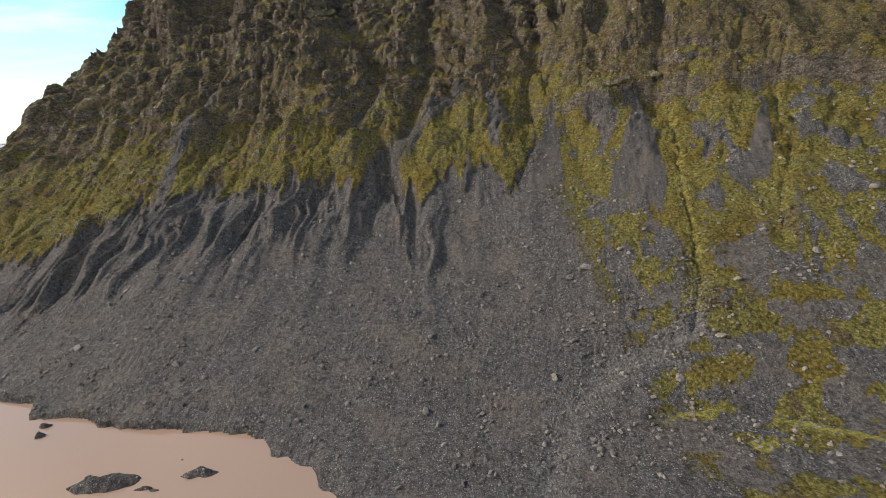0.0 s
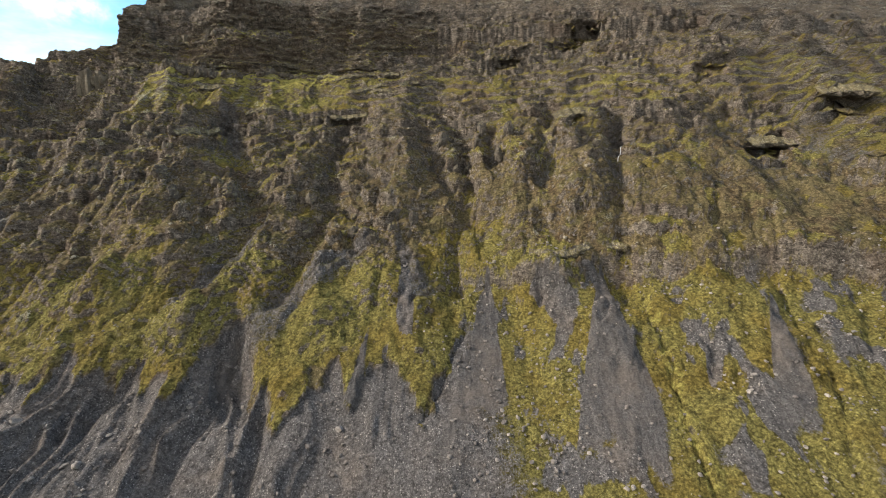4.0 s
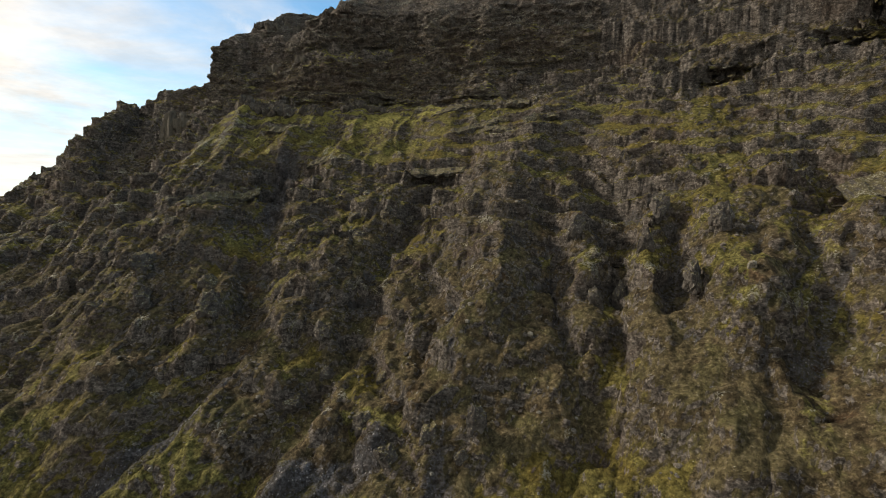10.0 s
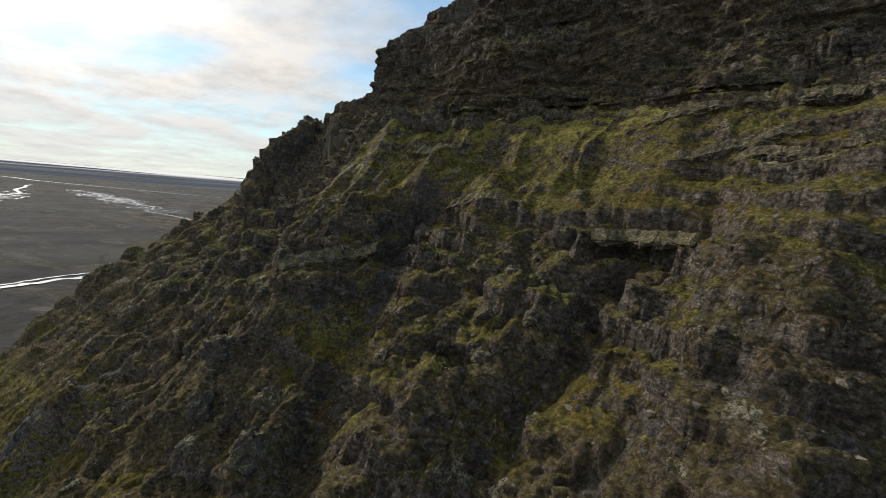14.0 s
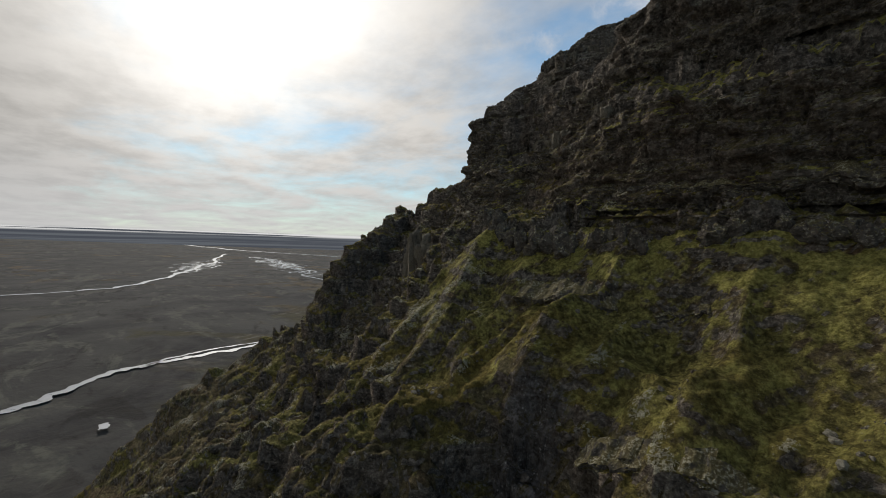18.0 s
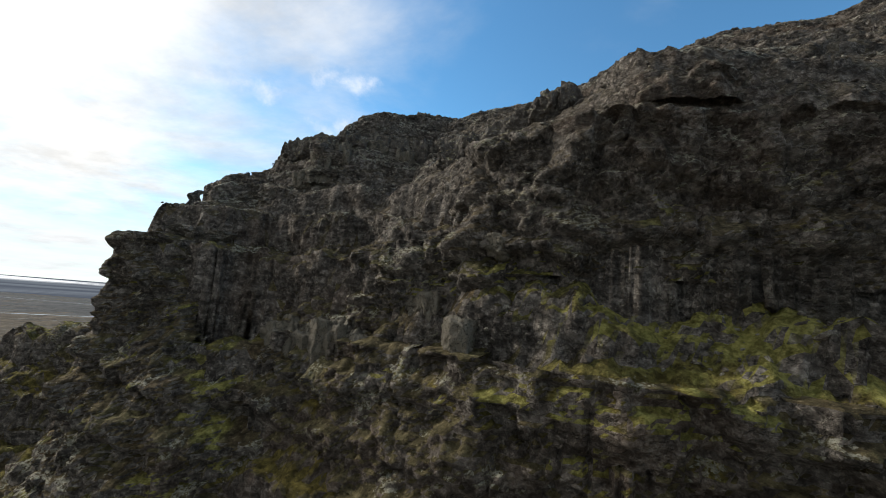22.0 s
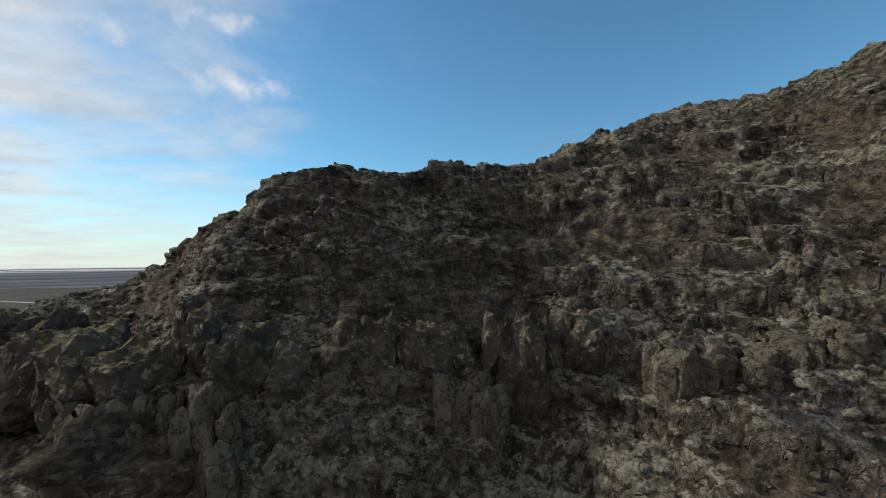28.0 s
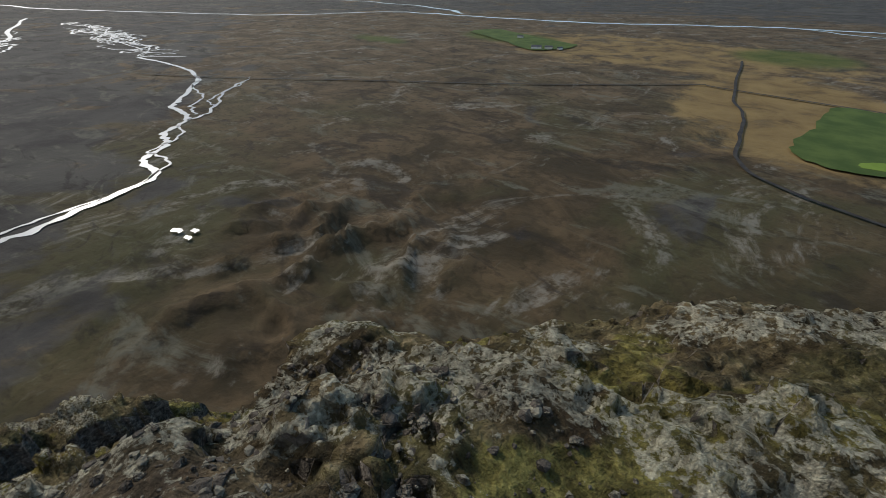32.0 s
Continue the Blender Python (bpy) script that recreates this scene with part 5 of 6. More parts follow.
px, py = spread(21000, -215, 75, 70, 205, lambda x, y, z, g, r: (z > -4.8) & (z < moss_edge(x) - 1) & (r < 0.35 + 0.9 * gnoise(x / 9, y / 14, 3.0)), 11)
scatter("scree_stones", px, py, sizes(len(px), 0.10, 0.75, 12), SCREE, "loose grey stones strewn over the scree", 13)
px, py = spread(14000, 30, 200, 55, 215, lambda x, y, z, g, r: (z > -4.5) & (z < 80) & (r < 0.30 + 0.8 * gnoise(x / 10, y / 12, 4.0)), 14)
scatter("slope_stones", px, py, sizes(len(px), 0.10, 0.7, 15), SCREE, "grey stones scattered on the mossy slope", 16)
px, py = spread(30000, -150, 150, 195, 330, lambda x, y, z, g, r: (z > 50) & (g < 2.2) & (r < 0.12 + 0.9 * gnoise((x - 0.3 * y) / 8, y / 16, 5.0)), 17)
scatter("hillside_stones", px, py, sizes(len(px), 0.12, 0.8, 18, 4.0), CRAG, "lichen-spotted stones on the mossy mountainside", 19, 0.6)
px, py = spread(40000, -118, -20, 328, 386, lambda x, y, z, g, r: (z > 184) & (y < 372 + 0.3 * (x + 88)) & (r < 0.5 + 0.8 * gnoise(x / 5, y / 5, 6.0)), 20)
scatter("summit_stones", px, py, sizes(len(px), 0.05, 0.30, 21, 3.5) * (1 - 0.35 * smooth(py, 356, 362)), CRAG, "lichen-covered stones on the summit ridge", 22, 0.35, 0.65)


px, py = spread(9000, -103, -78, 352, 374, lambda x, y, z, g, r: (z > 208) & (r < 0.6 + 0.7 * gnoise(x / 2, y / 2, 8.0)), 26)
scatter("ridge_rubble", px, py, sizes(len(px), 0.04, 0.22, 27, 3.0), CRAG, "small lichen-spotted rubble on the summit knob", 28, 0.3, 0.6)


def boulder_set(count, x0, x1, y0, y1, lo, hi, keep, mat, group, words, seed, shapes=6):
    rng = np.random.default_rng(seed)
    meshes = []
    for _ in range(shapes):
        me = mesh_from("boulder", rock_shape(ICO2[0], rng, 9, 0.06), ICO2[1], False)
        me.materials.append(mat)
        meshes.append(me)
    x, y = spread(count * 12, x0, x1, y0, y1, keep, seed + 1)
    x, y = x[:count], y[:count]
    z, gx, gy = land(x, y)
    s = sizes(len(x), lo, hi, seed + 2, 2.2)
    for i in range(len(x)):
        ob = new("boulder", meshes[i % shapes])
        big = s[i] > lo + 0.55 * (hi - lo)
        ob.matrix_world = pose(x[i], y[i], z[i] + s[i] * 0.22, rng.uniform(-25, 25), rng.uniform(-25, 25), rng.uniform(0, 360)) @ Matrix.Diagonal((s[i] * rng.uniform(0.8, 1.2), s[i] * rng.uniform(0.8, 1.2), s[i] * rng.uniform(0.6, 0.9), 1))
        tagged(ob, ("large " if big else "") + words, "boulder", group)


rngw = np.random.default_rng(23)
tw = rngw.uniform(0, len(WASH) - 1.001, 3800)
iw = tw.astype(int)
wl = np.array(WASH, float)
wp = wl[iw] + (wl[iw + 1] - wl[iw]) * (tw - iw)[:, None] + rngw.normal(0, 2.0, (3800, 2))
scatter("wash_stones", wp[:, 0], wp[:, 1], sizes(3800, 0.08, 0.42, 24), SCREE, "pale cobbles in the dry stream bed", 25)
boulder_set(120, -200, 60, 80, 200, 0.5, 1.5, lambda x, y, z, g, r: (z > -4) & (z < moss_edge(x) - 4), SCREE, "boulders on the scree", "angular grey basalt boulder lying on the scree", 31)
boulder_set(60, 40, 190, 70, 210, 0.5, 1.6, lambda x, y, z, g, r: (z > -3) & (z < 75), SCREE, "boulders on the mossy slope", "grey basalt boulder lying on moss and gravel", 41)
boulder_set(50, -112, -40, 336, 360, 0.25, 0.6, lambda x, y, z, g, r: (z > 200) & (g < 2.0) & (z < 216), CRAG, "boulders on the summit ridge", "lichen-spotted basalt boulder on the summit slope", 51)
boulder_set(36, -100, 130, 205, 315, 0.4, 1.2, lambda x, y, z, g, r: (z > 60) & (g < 1.8), CRAG, "boulders on the mountainside", "lichen-spotted basalt boulder in the mossy slope", 61)


# ---- jointed basalt outcrops ----
def column_mesh(rng):
    """A jointed block, taller than wide: flat cracked sides, worn rounded edges."""
    v = ICO3[0] * np.array([0.75, 0.75, 1.05])
    for turn in rng.uniform(0, 1, 1) * 6.28 + np.arange(5) * 1.2566 + rng.normal(0, 0.2, 5):
        n = np.array([math.cos(turn), math.sin(turn), rng.normal(0, 0.10)])
        d = v @ n - rng.uniform(0.40, 0.56)
        v = v - (np.clip(d, 0, None) * 0.94)[:, None] * n
    for sign in (-1, 1):
        n = np.array([rng.normal(0, 0.25), rng.normal(0, 0.25), sign])
        n /= np.linalg.norm(n)
        d = v @ n - rng.uniform(0.66, 0.82)
        v = v - (np.clip(d, 0, None) * 0.9)[:, None] * n
    s = rng.uniform(0, 40)
    push = 0.17 * fbm(v[:, 0] * 2.4 + s, v[:, 1] * 2.4, v[:, 2] * 2.4, 5, 0.62) - 0.05 * (np.abs(gnoise(v[:, 0] * 0.6, v[:, 1] * 0.6, v[:, 2] * 2.6 + s)) < 0.05)
    v = v * (1 + push)[:, None]
    v[:, 2] = (v[:, 2] + 0.8) / 1.6
    me = mesh_from("column", v, ICO3[1])
    me.materials.append(COLUMN)
    return me


ICO3 = icosphere(4)
crng = np.random.default_rng(77)
COLUMNS = [column_mesh(crng) for i in range(10)]


def outcrop(x0, y0, x1, y1, foot, high, count, wide, words, rows=2, ahead=0.4, grounded=True):
    """A row of jointed blocks, each standing on the ground in front of the line and reaching to about one height."""
    base = new("basalt_outcrop")
    cx, cy = (x0 + x1) / 2, (y0 + y1) / 2
    base.matrix_world = pose(cx, cy, foot)
    tagged(base, words, "outcrop", "jointed basalt outcrops")
    for row in range(rows):
        for i in range(count):
            t = (i + 0.5 + crng.uniform(-0.4, 0.4)) / count
            dx = (x1 - x0) * (t - 0.5)
            dy = (y1 - y0) * (t - 0.5) - ahead + row * wide * 0.7 + crng.uniform(-0.4, 0.4) * wide
            ground = float(land([cx + dx], [cy + dy])[0][0]) - foot if grounded else 0.0
            h = min(max(high * crng.uniform(0.7, 1.1) * (1 + 0.12 * row) - ground, 0.35 * high), 1.15 * high)
            fat = wide * crng.uniform(0.7, 1.5)
            ob = new("column", COLUMNS[crng.integers(0, len(COLUMNS))])
            ob.parent = base
            ob.matrix_basis = pose(dx, dy, ground - 0.5, crng.uniform(-8, 5), crng.uniform(-8, 8), crng.uniform(0, 360)) @ Matrix.Diagonal((fat, fat * crng.uniform(0.8, 1.2), h + 0.5, 1))
    return base


outcrop(-71.5, 355.2, -63.5, 355.0, 211.7, 2.0, 9, 0.85, "pale grey basalt columns standing out of the summit slope")
outcrop(-92.5, 350.0, -86, 351.0, 211.6, 1.5, 9, 0.75, "low band of blocky grey basalt below the ridge")
outcrop(-94, 348.4, -88.5, 348.8, 208.4, 1.7, 8, 0.8, "cracked grey basalt blocks under the ridge")
outcrop(-79.5, 354.7, -77, 354.9, 211.2, 1.5, 4, 0.75, "cluster of grey basalt blocks on brown scree")
outcrop(-84.2, 353.8, -81.3, 354.2, 211.6, 1.4, 4, 0.75, "cluster of rounded grey basalt blocks")
outcrop(-122, 321.5, -110, 321.8, 152.5, 8.0, 6, 2.6, "massive dark basalt block below the cliff", ahead=2.0)


# pale jointed buttresses standing out of the upper cliff
for x0, x1, foot, high, count, wide in ((-82.5, -76.5, 181.5, 4.2, 5, 2.2), (-76.0, -70.5, 181.0, 4.6, 5, 2.1), (-60.8, -58.4, 184.2, 3.2, 2, 1.9), (-57.6, -54.0, 193.4, 2.4, 4, 1.5), (-52.2, -50.4, 193.8, 2.0, 3, 1.2),
                                        (-66.5, -63.0, 187.4, 2.2, 4, 1.4)):
    ya, yb = wall_y(np.array([[x0, x1]]), np.array([[foot + high * 0.6] * 2]))[0]
    outcrop(x0, float(ya), x1, float(yb), foot, high, count, wide, "weathered grey basalt columns standing out of the dark cliff", ahead=-0.3, grounded=False)


def ledge_material():
    """Dark jointed basalt, with pale lichen and moss where it faces up."""
    m, N = material("ledge_basalt")
    geo = N.add("ShaderNodeNewGeometry")
    p = geo.outputs["Position"]
    nz = N.add("ShaderNodeSeparateXYZ", {0: geo.outputs["Normal"]}).outputs[2]
    a, f = N.noise(p, 0.7, 7, 0.66), N.noise(p, 3.2, 8, 0.72)
    beds = N.noise(N.vmath("MULTIPLY", p, (0.25, 0.25, 2.4)), 1.0, 5, 0.6)
    base = N.mix(N.ramp(a, 0.32, 0.68), col(0.060, 0.053, 0.046), col(0.165, 0.147, 0.125))
    base = N.mix(N.math("MULTIPLY", N.ramp(beds, 0.52, 0.66), 0.45), base, col(0.050, 0.042, 0.036))
    base = N.mix(N.math("MULTIPLY", N.ramp(f, 0.52, 0.64), 0.6), base, col(0.29, 0.265, 0.215))
    turf = N.mix(N.ramp(f, 0.35, 0.65), col(0.085, 0.070, 0.034), col(0.190, 0.160, 0.074))
    top = N.ramp(N.math("ADD", nz, N.math("MULTIPLY", N.math("SUBTRACT", a, 0.5), 1.5)), 0.38, 0.72)
    base = N.mix(top, base, turf)
    spots = N.math("MULTIPLY", N.ramp(N.math("ADD", f, N.math("MULTIPLY", nz, 0.10)), 0.56, 0.66), N.ramp(a, 0.44, 0.56))
    base = N.mix(N.math("MULTIPLY", spots, 0.8), base, col(0.42, 0.40, 0.31))
    finish(N, base, 0.93, N.math("ADD", a, N.math("MULTIPLY", f, 0.5)), 0.5, 1.0, 0.12)
    return m


LEDGE = ledge_material()


def ledge(pts, high, deep, words, seed, over=0.5):
    """A jointed rock ledge along a line of lip points: a level top, a broken face, an undercut foot."""
    c = curve_through([p[:2] for p in pts], 12)
    lip = np.interp(np.linspace(0, 1, len(c)), np.linspace(0, 1, len(pts)), [p[2] for p in pts])
    run = np.concatenate([[0], np.cumsum(np.hypot(*np.diff(c, axis=0).T))])
    step = 0.22 if high > 1.2 else 0.12
    u = np.arange(0, run[-1], step)
    cx, cy, cz = (np.interp(u, run, v) for v in (c[:, 0], c[:, 1], lip))
    tx, ty = np.gradient(cx), np.gradient(cy)
    ln = np.hypot(tx, ty)
    nx, ny = ty / ln, -tx / ln
    flip = np.where(ny > 0, -1.0, 1.0)
    nx, ny = nx * flip, ny * flip
    ends = np.clip(np.minimum(u, run[-1] - u) / (1.6 * high + 0.5), 0, 1) ** 0.6
    swell = (0.72 + 0.45 * gnoise(u / (high * 2.5), seed, 3.0)) * ends
    rows = 9 if high < 1.2 else 14
    # the outline of the ledge from its back over the lip down to the foot
    t = np.concatenate([np.linspace(-1, 0, 5)[:-1], np.linspace(0, 1, rows), [1.06, 1.12]])
    T, U = np.meshgrid(t, u, indexing="ij")
    H, S = high * swell[None], swell[None]
    tilt = 0.15 if pts[0][2] > 195 else 0.9
    down = np.where(T < 0, -tilt * -T * deep, np.minimum(T, 1.0) * H)
    out = np.where(T < 0, T * deep, 0.0) - np.where(T > 1, (T - 1) * 9 * deep, 0.0)
    face_on = np.clip(T, 0, 1) ** 0.25 * (T <= 1)
    q = blocks(U + seed * 31, 0 * U, T * high + seed, 1.15 * high**0.5, 0.85 * high**0.6, 3 + int(seed)) + 0.5 * blocks(U + seed * 17, 0 * U, T * high, 0.5 * high**0.5, 0.5, 11)
    out = out + over * S + 0.5 * high**0.5 * (fbm(U / 4.5, seed, seed + 9.0, 3) - 0.2) + face_on * (0.42 * high**0.6) * (q - 0.75) + 0.22 * high**0.5 * fbm(U / 1.6 + seed, T * high / 1.2, seed + 2.0, 3) - 0.25 * high * np.clip(T - 0.62, 0, 1)
    out = out - 0.35 * high**0.5 * (np.abs(gnoise(U / 1.1 + seed, T * 0.4, seed)) < 0.05) * face_on
    up = cz[None] - 0.3 + 0.35 * high**0.5 * gnoise(U / 3.7, seed, 13.0) - down + 0.15 * fbm(U / 1.3, T * 2 + seed, seed + 5.0, 3) + (T <= 0) * 0.25 * (blocks(U + seed, 0 * U, T * deep, 1.2, 1.0, 7) - 0.5)
    verts = np.stack([cx[None] + nx[None] * out, cy[None] + ny[None] * out, up], -1)
    idx = np.arange(T.size).reshape(T.shape)
    quads = np.stack([idx[:-1, :-1], idx[1:, :-1], idx[1:, 1:], idx[:-1, 1:]], -1).reshape(-1, 4)
    me = mesh_from("rock_ledge", verts.reshape(-1, 3), quads, False)
    me.materials.append(CRAG if pts[0][2] > 195 else LEDGE)
    return tagged(new("rock_ledge", me), words, "rock ledge", "basalt ledges")


UNDER = "dark overhanging basalt ledge under mossy turf"
STRATA = "thin layered basalt ledge in the dark cliff"
for k, (pts, high, deep, words) in enumerate((
        (((-63, 309, 151.2), (-48, 310, 152.6), (-42, 313.4, 150.8), (-33, 315, 152.8), (-28, 314, 151.8), (-19, 314.4, 152.4), (-8, 313, 152.8)), 3.6, 3.0, UNDER),
        (((-2, 314.5, 156.4), (8, 313, 160.2), (18, 314, 162.4), (28, 314, 162.9), (38, 312, 162.6)), 2.6, 2.5, UNDER),
        (((11, 302.5, 149), (20, 305, 152.2), (28, 307, 155.2), (33, 308, 156.4)), 2.2, 2.0, UNDER),
        (((21, 303, 149.4), (26, 302.6, 151.4), (33, 300, 149.8)), 2.4, 2.0, "blocky basalt ledge spotted with pale lichen"),
        (((38, 294, 151.4), (43, 299.6, 154.6), (48, 301, 155.2)), 2.6, 2.0, "blocky basalt ledge spotted with pale lichen"),
        (((3, 288.6, 133.6), (9, 290.6, 134.2), (15, 290, 134.8), (20, 288.2, 135)), 1.5, 2.2, "overhanging rock shelf above a brown heath cone"),
        (((-34, 297, 138), (-26, 297.6, 139.8), (-19, 298, 138.2)), 2.0, 2.0, UNDER),
        (((-55, 261, 119.8), (-51, 268, 122.4), (-48, 276, 123.4), (-44, 279, 125.2)), 2.2, 2.5, "rounded mossy rock ledge on the steep slope"),
        (((-60, 257, 110.2), (-54, 256, 111), (-49, 258, 113)), 2.4, 2.5, "rounded mossy rock ledge on the steep slope"),
        (((-38, 296, 135.8), (-30, 296.6, 138.8), (-24, 298, 139.6)), 2.2, 2.5, UNDER),
        (((-62, 325, 171.4), (-54, 324.6, 171.4), (-47, 324, 171), (-42, 324.2, 170.4), (-36, 324.6, 170.2), (-30, 325, 170), (-24, 326, 170.6), (-15, 327, 169.6)), 1.7, 3.0, STRATA),
        (((-62, 326, 177.4), (-52, 325.8, 178.2), (-40, 326.2, 177.4), (-30, 327, 178)), 1.6, 2.5, STRATA),
        (((-76, 330, 180.6), (-66, 329, 180), (-58, 327.4, 182)), 1.8, 2.5, STRATA),
        (((-104, 346.6, 203.9), (-101, 346.5, 204.0), (-97, 346.6, 204.3), (-92, 346.8, 204.8), (-87, 347.8, 205.4)), 2.4, 3.0, "dark cliff edge of jointed basalt"),
        (((-102.5, 334.8, 196.2), (-100, 335.2, 196.4), (-97, 336.2, 196.4), (-93, 337.2, 195.8)), 3.0, 3.5, "dark cliff edge of jointed basalt"),
        (((174, 224.4, 112), (184, 225, 113.4), (194, 224, 112.4)), 2.6, 4.0, "mossy rock brow over a dark cave"),
        (((220, 236, 137), (232, 234, 138.4), (244, 230, 136.6)), 3.0, 5.0, "mossy rock brow over a dark cave"),
        (((100, 248, 125.6), (107, 249, 128.6), (113, 249, 129.6), (119, 246, 126.6)), 3.0, 4.0, "grey rock overhang above a brown slope"),
        (((70, 203.5, 72.5), (78, 199, 72), (84, 198.4, 72.6), (90, 201, 74.4), (96, 200, 74.4), (101, 197, 73.4)), 2.6, 2.0, "cracked rock band above the gravel cones"),
        (((113, 193, 73.4), (120, 191, 74.4), (127, 189, 75), (134, 186, 73)), 2.6, 2.0, "cracked rock band above the gravel cones"))):
    ledge(pts, high, deep, words, 1.0 + k)


def knob_mesh(rng):
    """A weathered rock head: cut planes, beds and joints, worn edges."""
    v = ICO3[0] * np.array([1.0, 0.9, 1.0])
    for _ in range(9):
        n = rng.normal(size=3) * np.array([1, 1, 0.6])
        n /= np.linalg.norm(n)
        d = v @ n - rng.uniform(0.5, 0.85)
        v = v - (np.clip(d, 0, None) * 0.9)[:, None] * n
    s0 = rng.uniform(0, 40)
    q = blocks(v[:, 0] * 4 + s0, v[:, 1] * 4, v[:, 2] * 4, 1.3, 0.8, 5) - 0.5
    v = v * (1 + 0.16 * q + 0.22 * fbm(v[:, 0] * 2 + s0, v[:, 1] * 2, v[:, 2] * 2, 5, 0.6))[:, None]
    me = mesh_from("crag", v, ICO3[1], False)
    me.materials.append(LEDGE)
    return me


krng = np.random.default_rng(99)
HEADS = [knob_mesh(krng) for _ in range(6)]


def bluff(x0, y0, x1, y1, lip, high, count, wide, words, ahead=1.8):
    """A low bluff of big cracked blocks, shoulder to shoulder, each with its foot in the slope."""
    base = new("rock_bluff")
    cx, cy = (x0 + x1) / 2, (y0 + y1) / 2
    base.matrix_world = pose(cx, cy, lip - high)
    tagged(base, words, "rock bluff", "cracked rock bluffs")
    for i in range(count):
        t = (i + 0.5 + krng.uniform(-0.3, 0.3)) / count
        dx = (x1 - x0) * (t - 0.5)
        dy = (y1 - y0) * (t - 0.5) - ahead + krng.uniform(-0.5, 0.5) * wide
        foot = float(land([cx + dx], [cy + dy])[0][0]) - (lip - high)
        fat, tall = wide * krng.uniform(0.75, 1.35), max((high * krng.uniform(0.75, 1.1) - foot) * 0.5, 0.3 * high) + 0.4
        ob = new("block", HEADS[krng.integers(0, 6)])
        ob.parent = base
        ob.matrix_basis = pose(dx, dy, foot - 0.5 + tall * 0.75, krng.uniform(-10, 6), krng.uniform(-8, 8), krng.uniform(0, 360)) @ Matrix.Diagonal((fat, fat * krng.uniform(0.8, 1.2), tall * 1.15, 1))
    return base


bluff(-82, 319.6, -70, 317.6, 163.0, 4.6, 8, 1.5, "bluff of cracked basalt blocks along a mossy ledge", 2.4)
bluff(-69, 317.6, -56, 318.8, 162.8, 4.4, 8, 1.7, "bluff of cracked basalt blocks along a mossy ledge", 2.4)
bluff(-54, 319.2, -44, 320.4, 162.2, 2.8, 8, 1.1, "low broken row of basalt blocks in the moss", 2.0)
bluff(-36.5, 322.4, -32, 322.8, 162.8, 3.4, 3, 1.7, "pale basalt block jutting from the mossy ledge", 2.6)
bluff(-28, 324.0, -19, 325.2, 163.2, 3.0, 6, 1.4, "grey basalt blocks jutting from the mossy ledge", 2.6)
bluff(-101.4, 355.6, -92, 353.0, 213.9, 4.4, 7, 1.7, "massive overhanging basalt blocks below the summit knob", 1.2)
bluff(-91, 352.6, -85, 353.4, 213.6, 3.0, 6, 1.1, "cracked grey basalt blocks below the summit knob", 0.8)
bluff(-84, 354.8, -78.6, 356.4, 214.6, 2.4, 6, 0.85, "rounded grey basalt blocks standing out of the summit slope", 0.6)
bluff(-78, 356.6, -73, 357.6, 214.9, 2.4, 6, 0.8, "rounded grey basalt blocks standing out of the summit slope", 0.6)
bluff(-68, 343.8, -60.5, 341.6, 208.0, 4.6, 9, 1.4, "band of dark jointed basalt in the upper slope", -0.4)
bluff(-60, 341.4, -52, 338.8, 208.8, 4.6, 9, 1.5, "band of dark jointed basalt in the upper slope", -0.4)
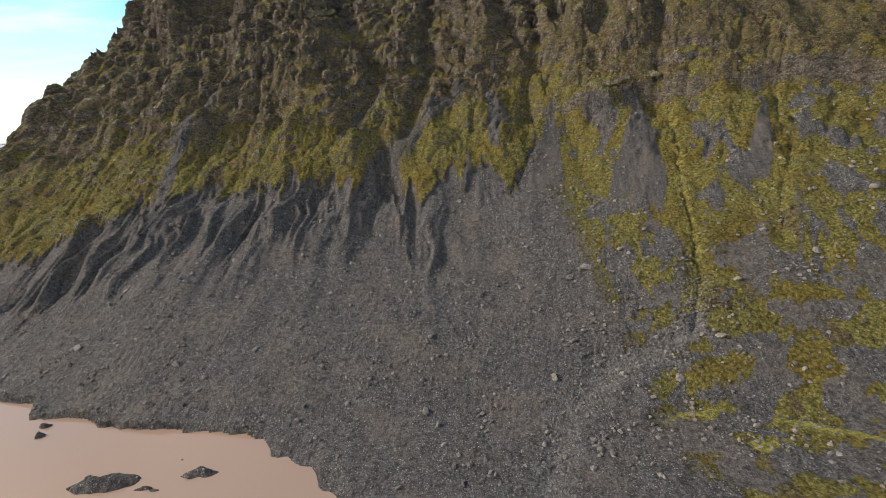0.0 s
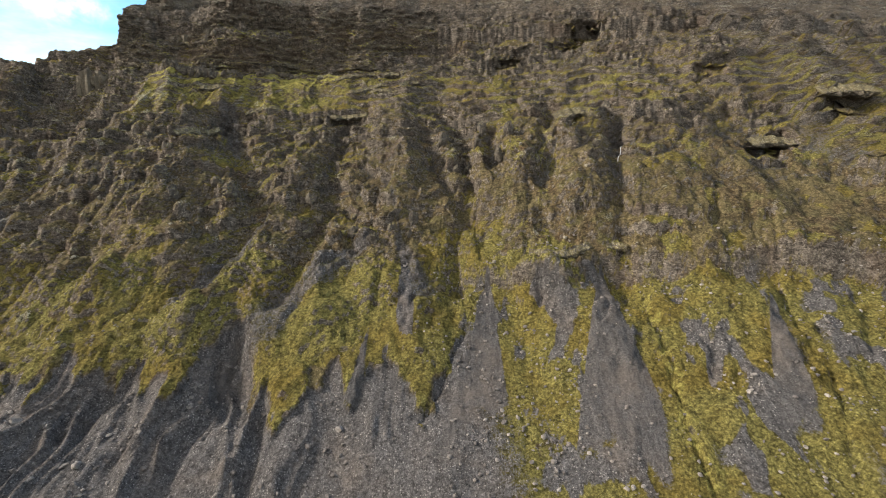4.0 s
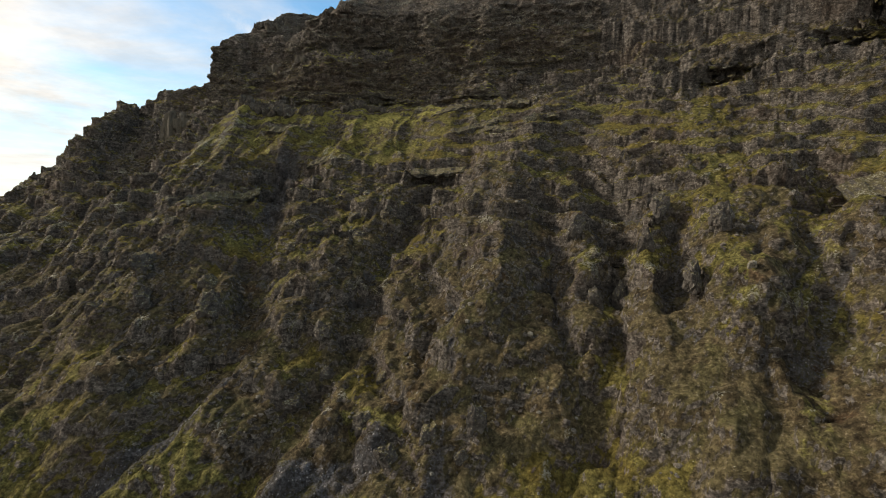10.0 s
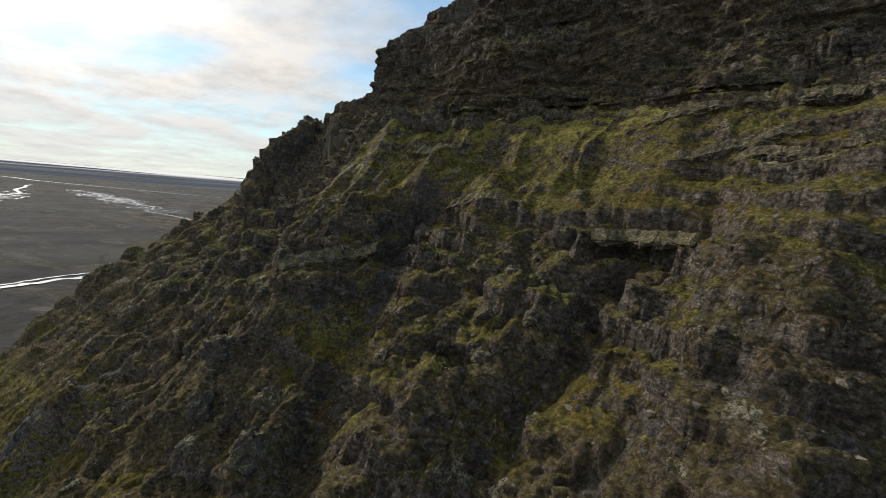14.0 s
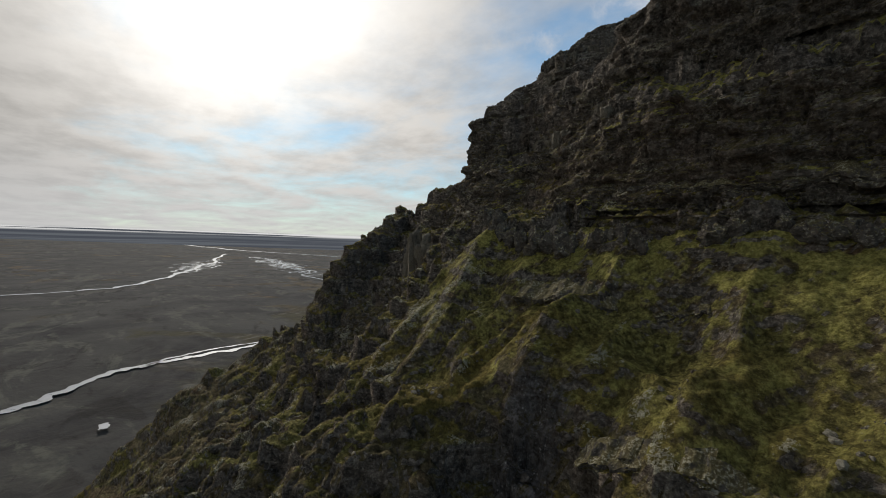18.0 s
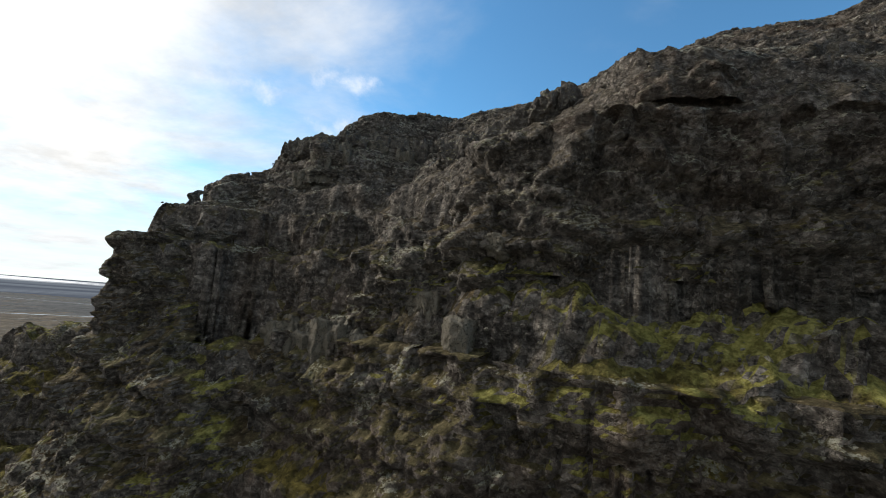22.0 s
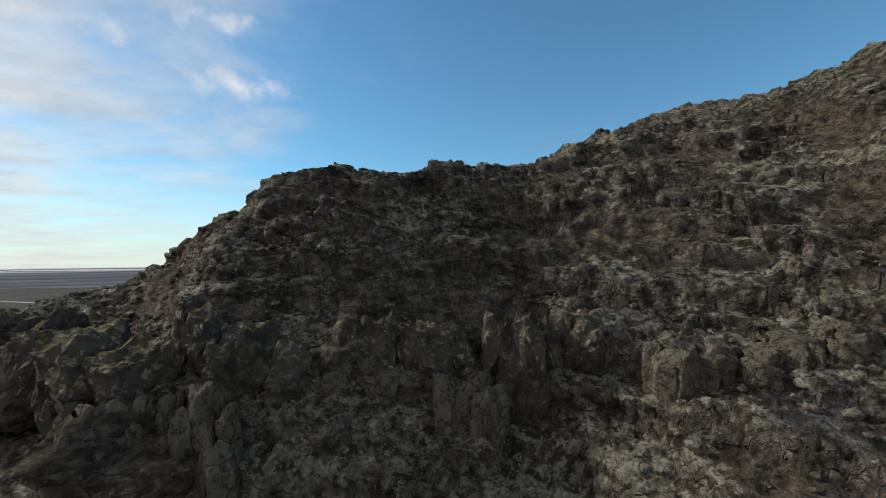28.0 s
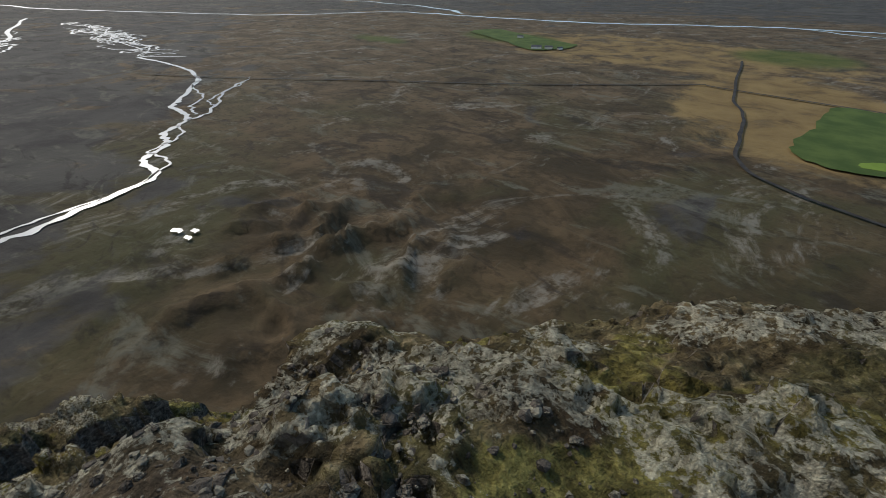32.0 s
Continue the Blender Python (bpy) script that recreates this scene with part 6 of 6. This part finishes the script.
for i, (x0, y0, wide, tall) in enumerate(((-2.2, 242.6, 2.6, 2.6), (0.6, 238.6, 1.8, 2.2), (-3, 231.6, 2.2, 2.4), (14, 237.5, 1.6, 1.6), (14, 227.6, 2.2, 2.4), (20.3, 222.6, 2.4, 2.8), (27, 224.6, 2.0, 2.6), (35, 225.8, 2.2, 3.2), (33, 223.4, 1.6, 2.0),
                                          (0.3, 274.4, 2.6, 2.6), (-5, 267.6, 2.8, 2.4), (-9, 273, 2.2, 2.0), (6, 279, 2.2, 2.0), (-31, 241.6, 3.4, 3.2), (-37, 249, 3.4, 3.0), (-51.6, 243, 3.0, 3.6), (-57, 249, 3.6, 3.2), (-63, 242, 3.2, 3.0), (-58, 259, 3.0, 2.4),
                                          (128.7, 258.6, 2.6, 2.8), (61, 249.6, 2.0, 4.0), (70, 261, 2.2, 4.0), (72.5, 242.4, 2.2, 3.4), (52, 259, 2.2, 3.6), (79, 249.4, 2.8, 3.6), (56, 247, 1.8, 3.2), (66, 252, 2.0, 4.2), (111, 234.6, 2.6, 2.4), (-22, 262, 2.4, 2.0), (-70, 272, 3.2, 2.2), (-84, 262, 3.0, 2.4))):
    ob = new("crag", HEADS[i % 6])
    ground_z = float(land([x0], [y0])[0][0])
    ob.matrix_world = pose(x0, y0 + 0.4, ground_z + 0.1 * tall, krng.uniform(-14, 14), krng.uniform(-14, 14), krng.uniform(0, 360)) @ Matrix.Diagonal((wide, wide * krng.uniform(0.8, 1.1), tall, 1))
    tagged(ob, "weathered lichen-spotted rock head standing out of the heath slope" if wide < 3 else "broad weathered rock bluff spotted with pale lichen", "rock", "rock heads on the mountainside")

# ---- waterfall ----
fall = curve_through(((124.5, 239.5), (122, 235.5), (118, 230.5), (115.5, 227)), 6)
fz = land(fall[:, 0], fall[:, 1])[0] + 0.35
bm = bmesh.new()
left = [bm.verts.new((p[0] - 0.15, p[1] - 0.3, z)) for p, z in zip(fall, fz)]
right = [bm.verts.new((p[0] + 0.15, p[1] - 0.3, z + 0.05)) for p, z in zip(fall, fz)]
for i in range(len(left) - 1):
    bm.faces.new((left[i], right[i], right[i + 1], left[i + 1]))
tagged(part("waterfall", bm, WHITEWATER), "thin white waterfall in a dark gully", "waterfall", kind="structure")
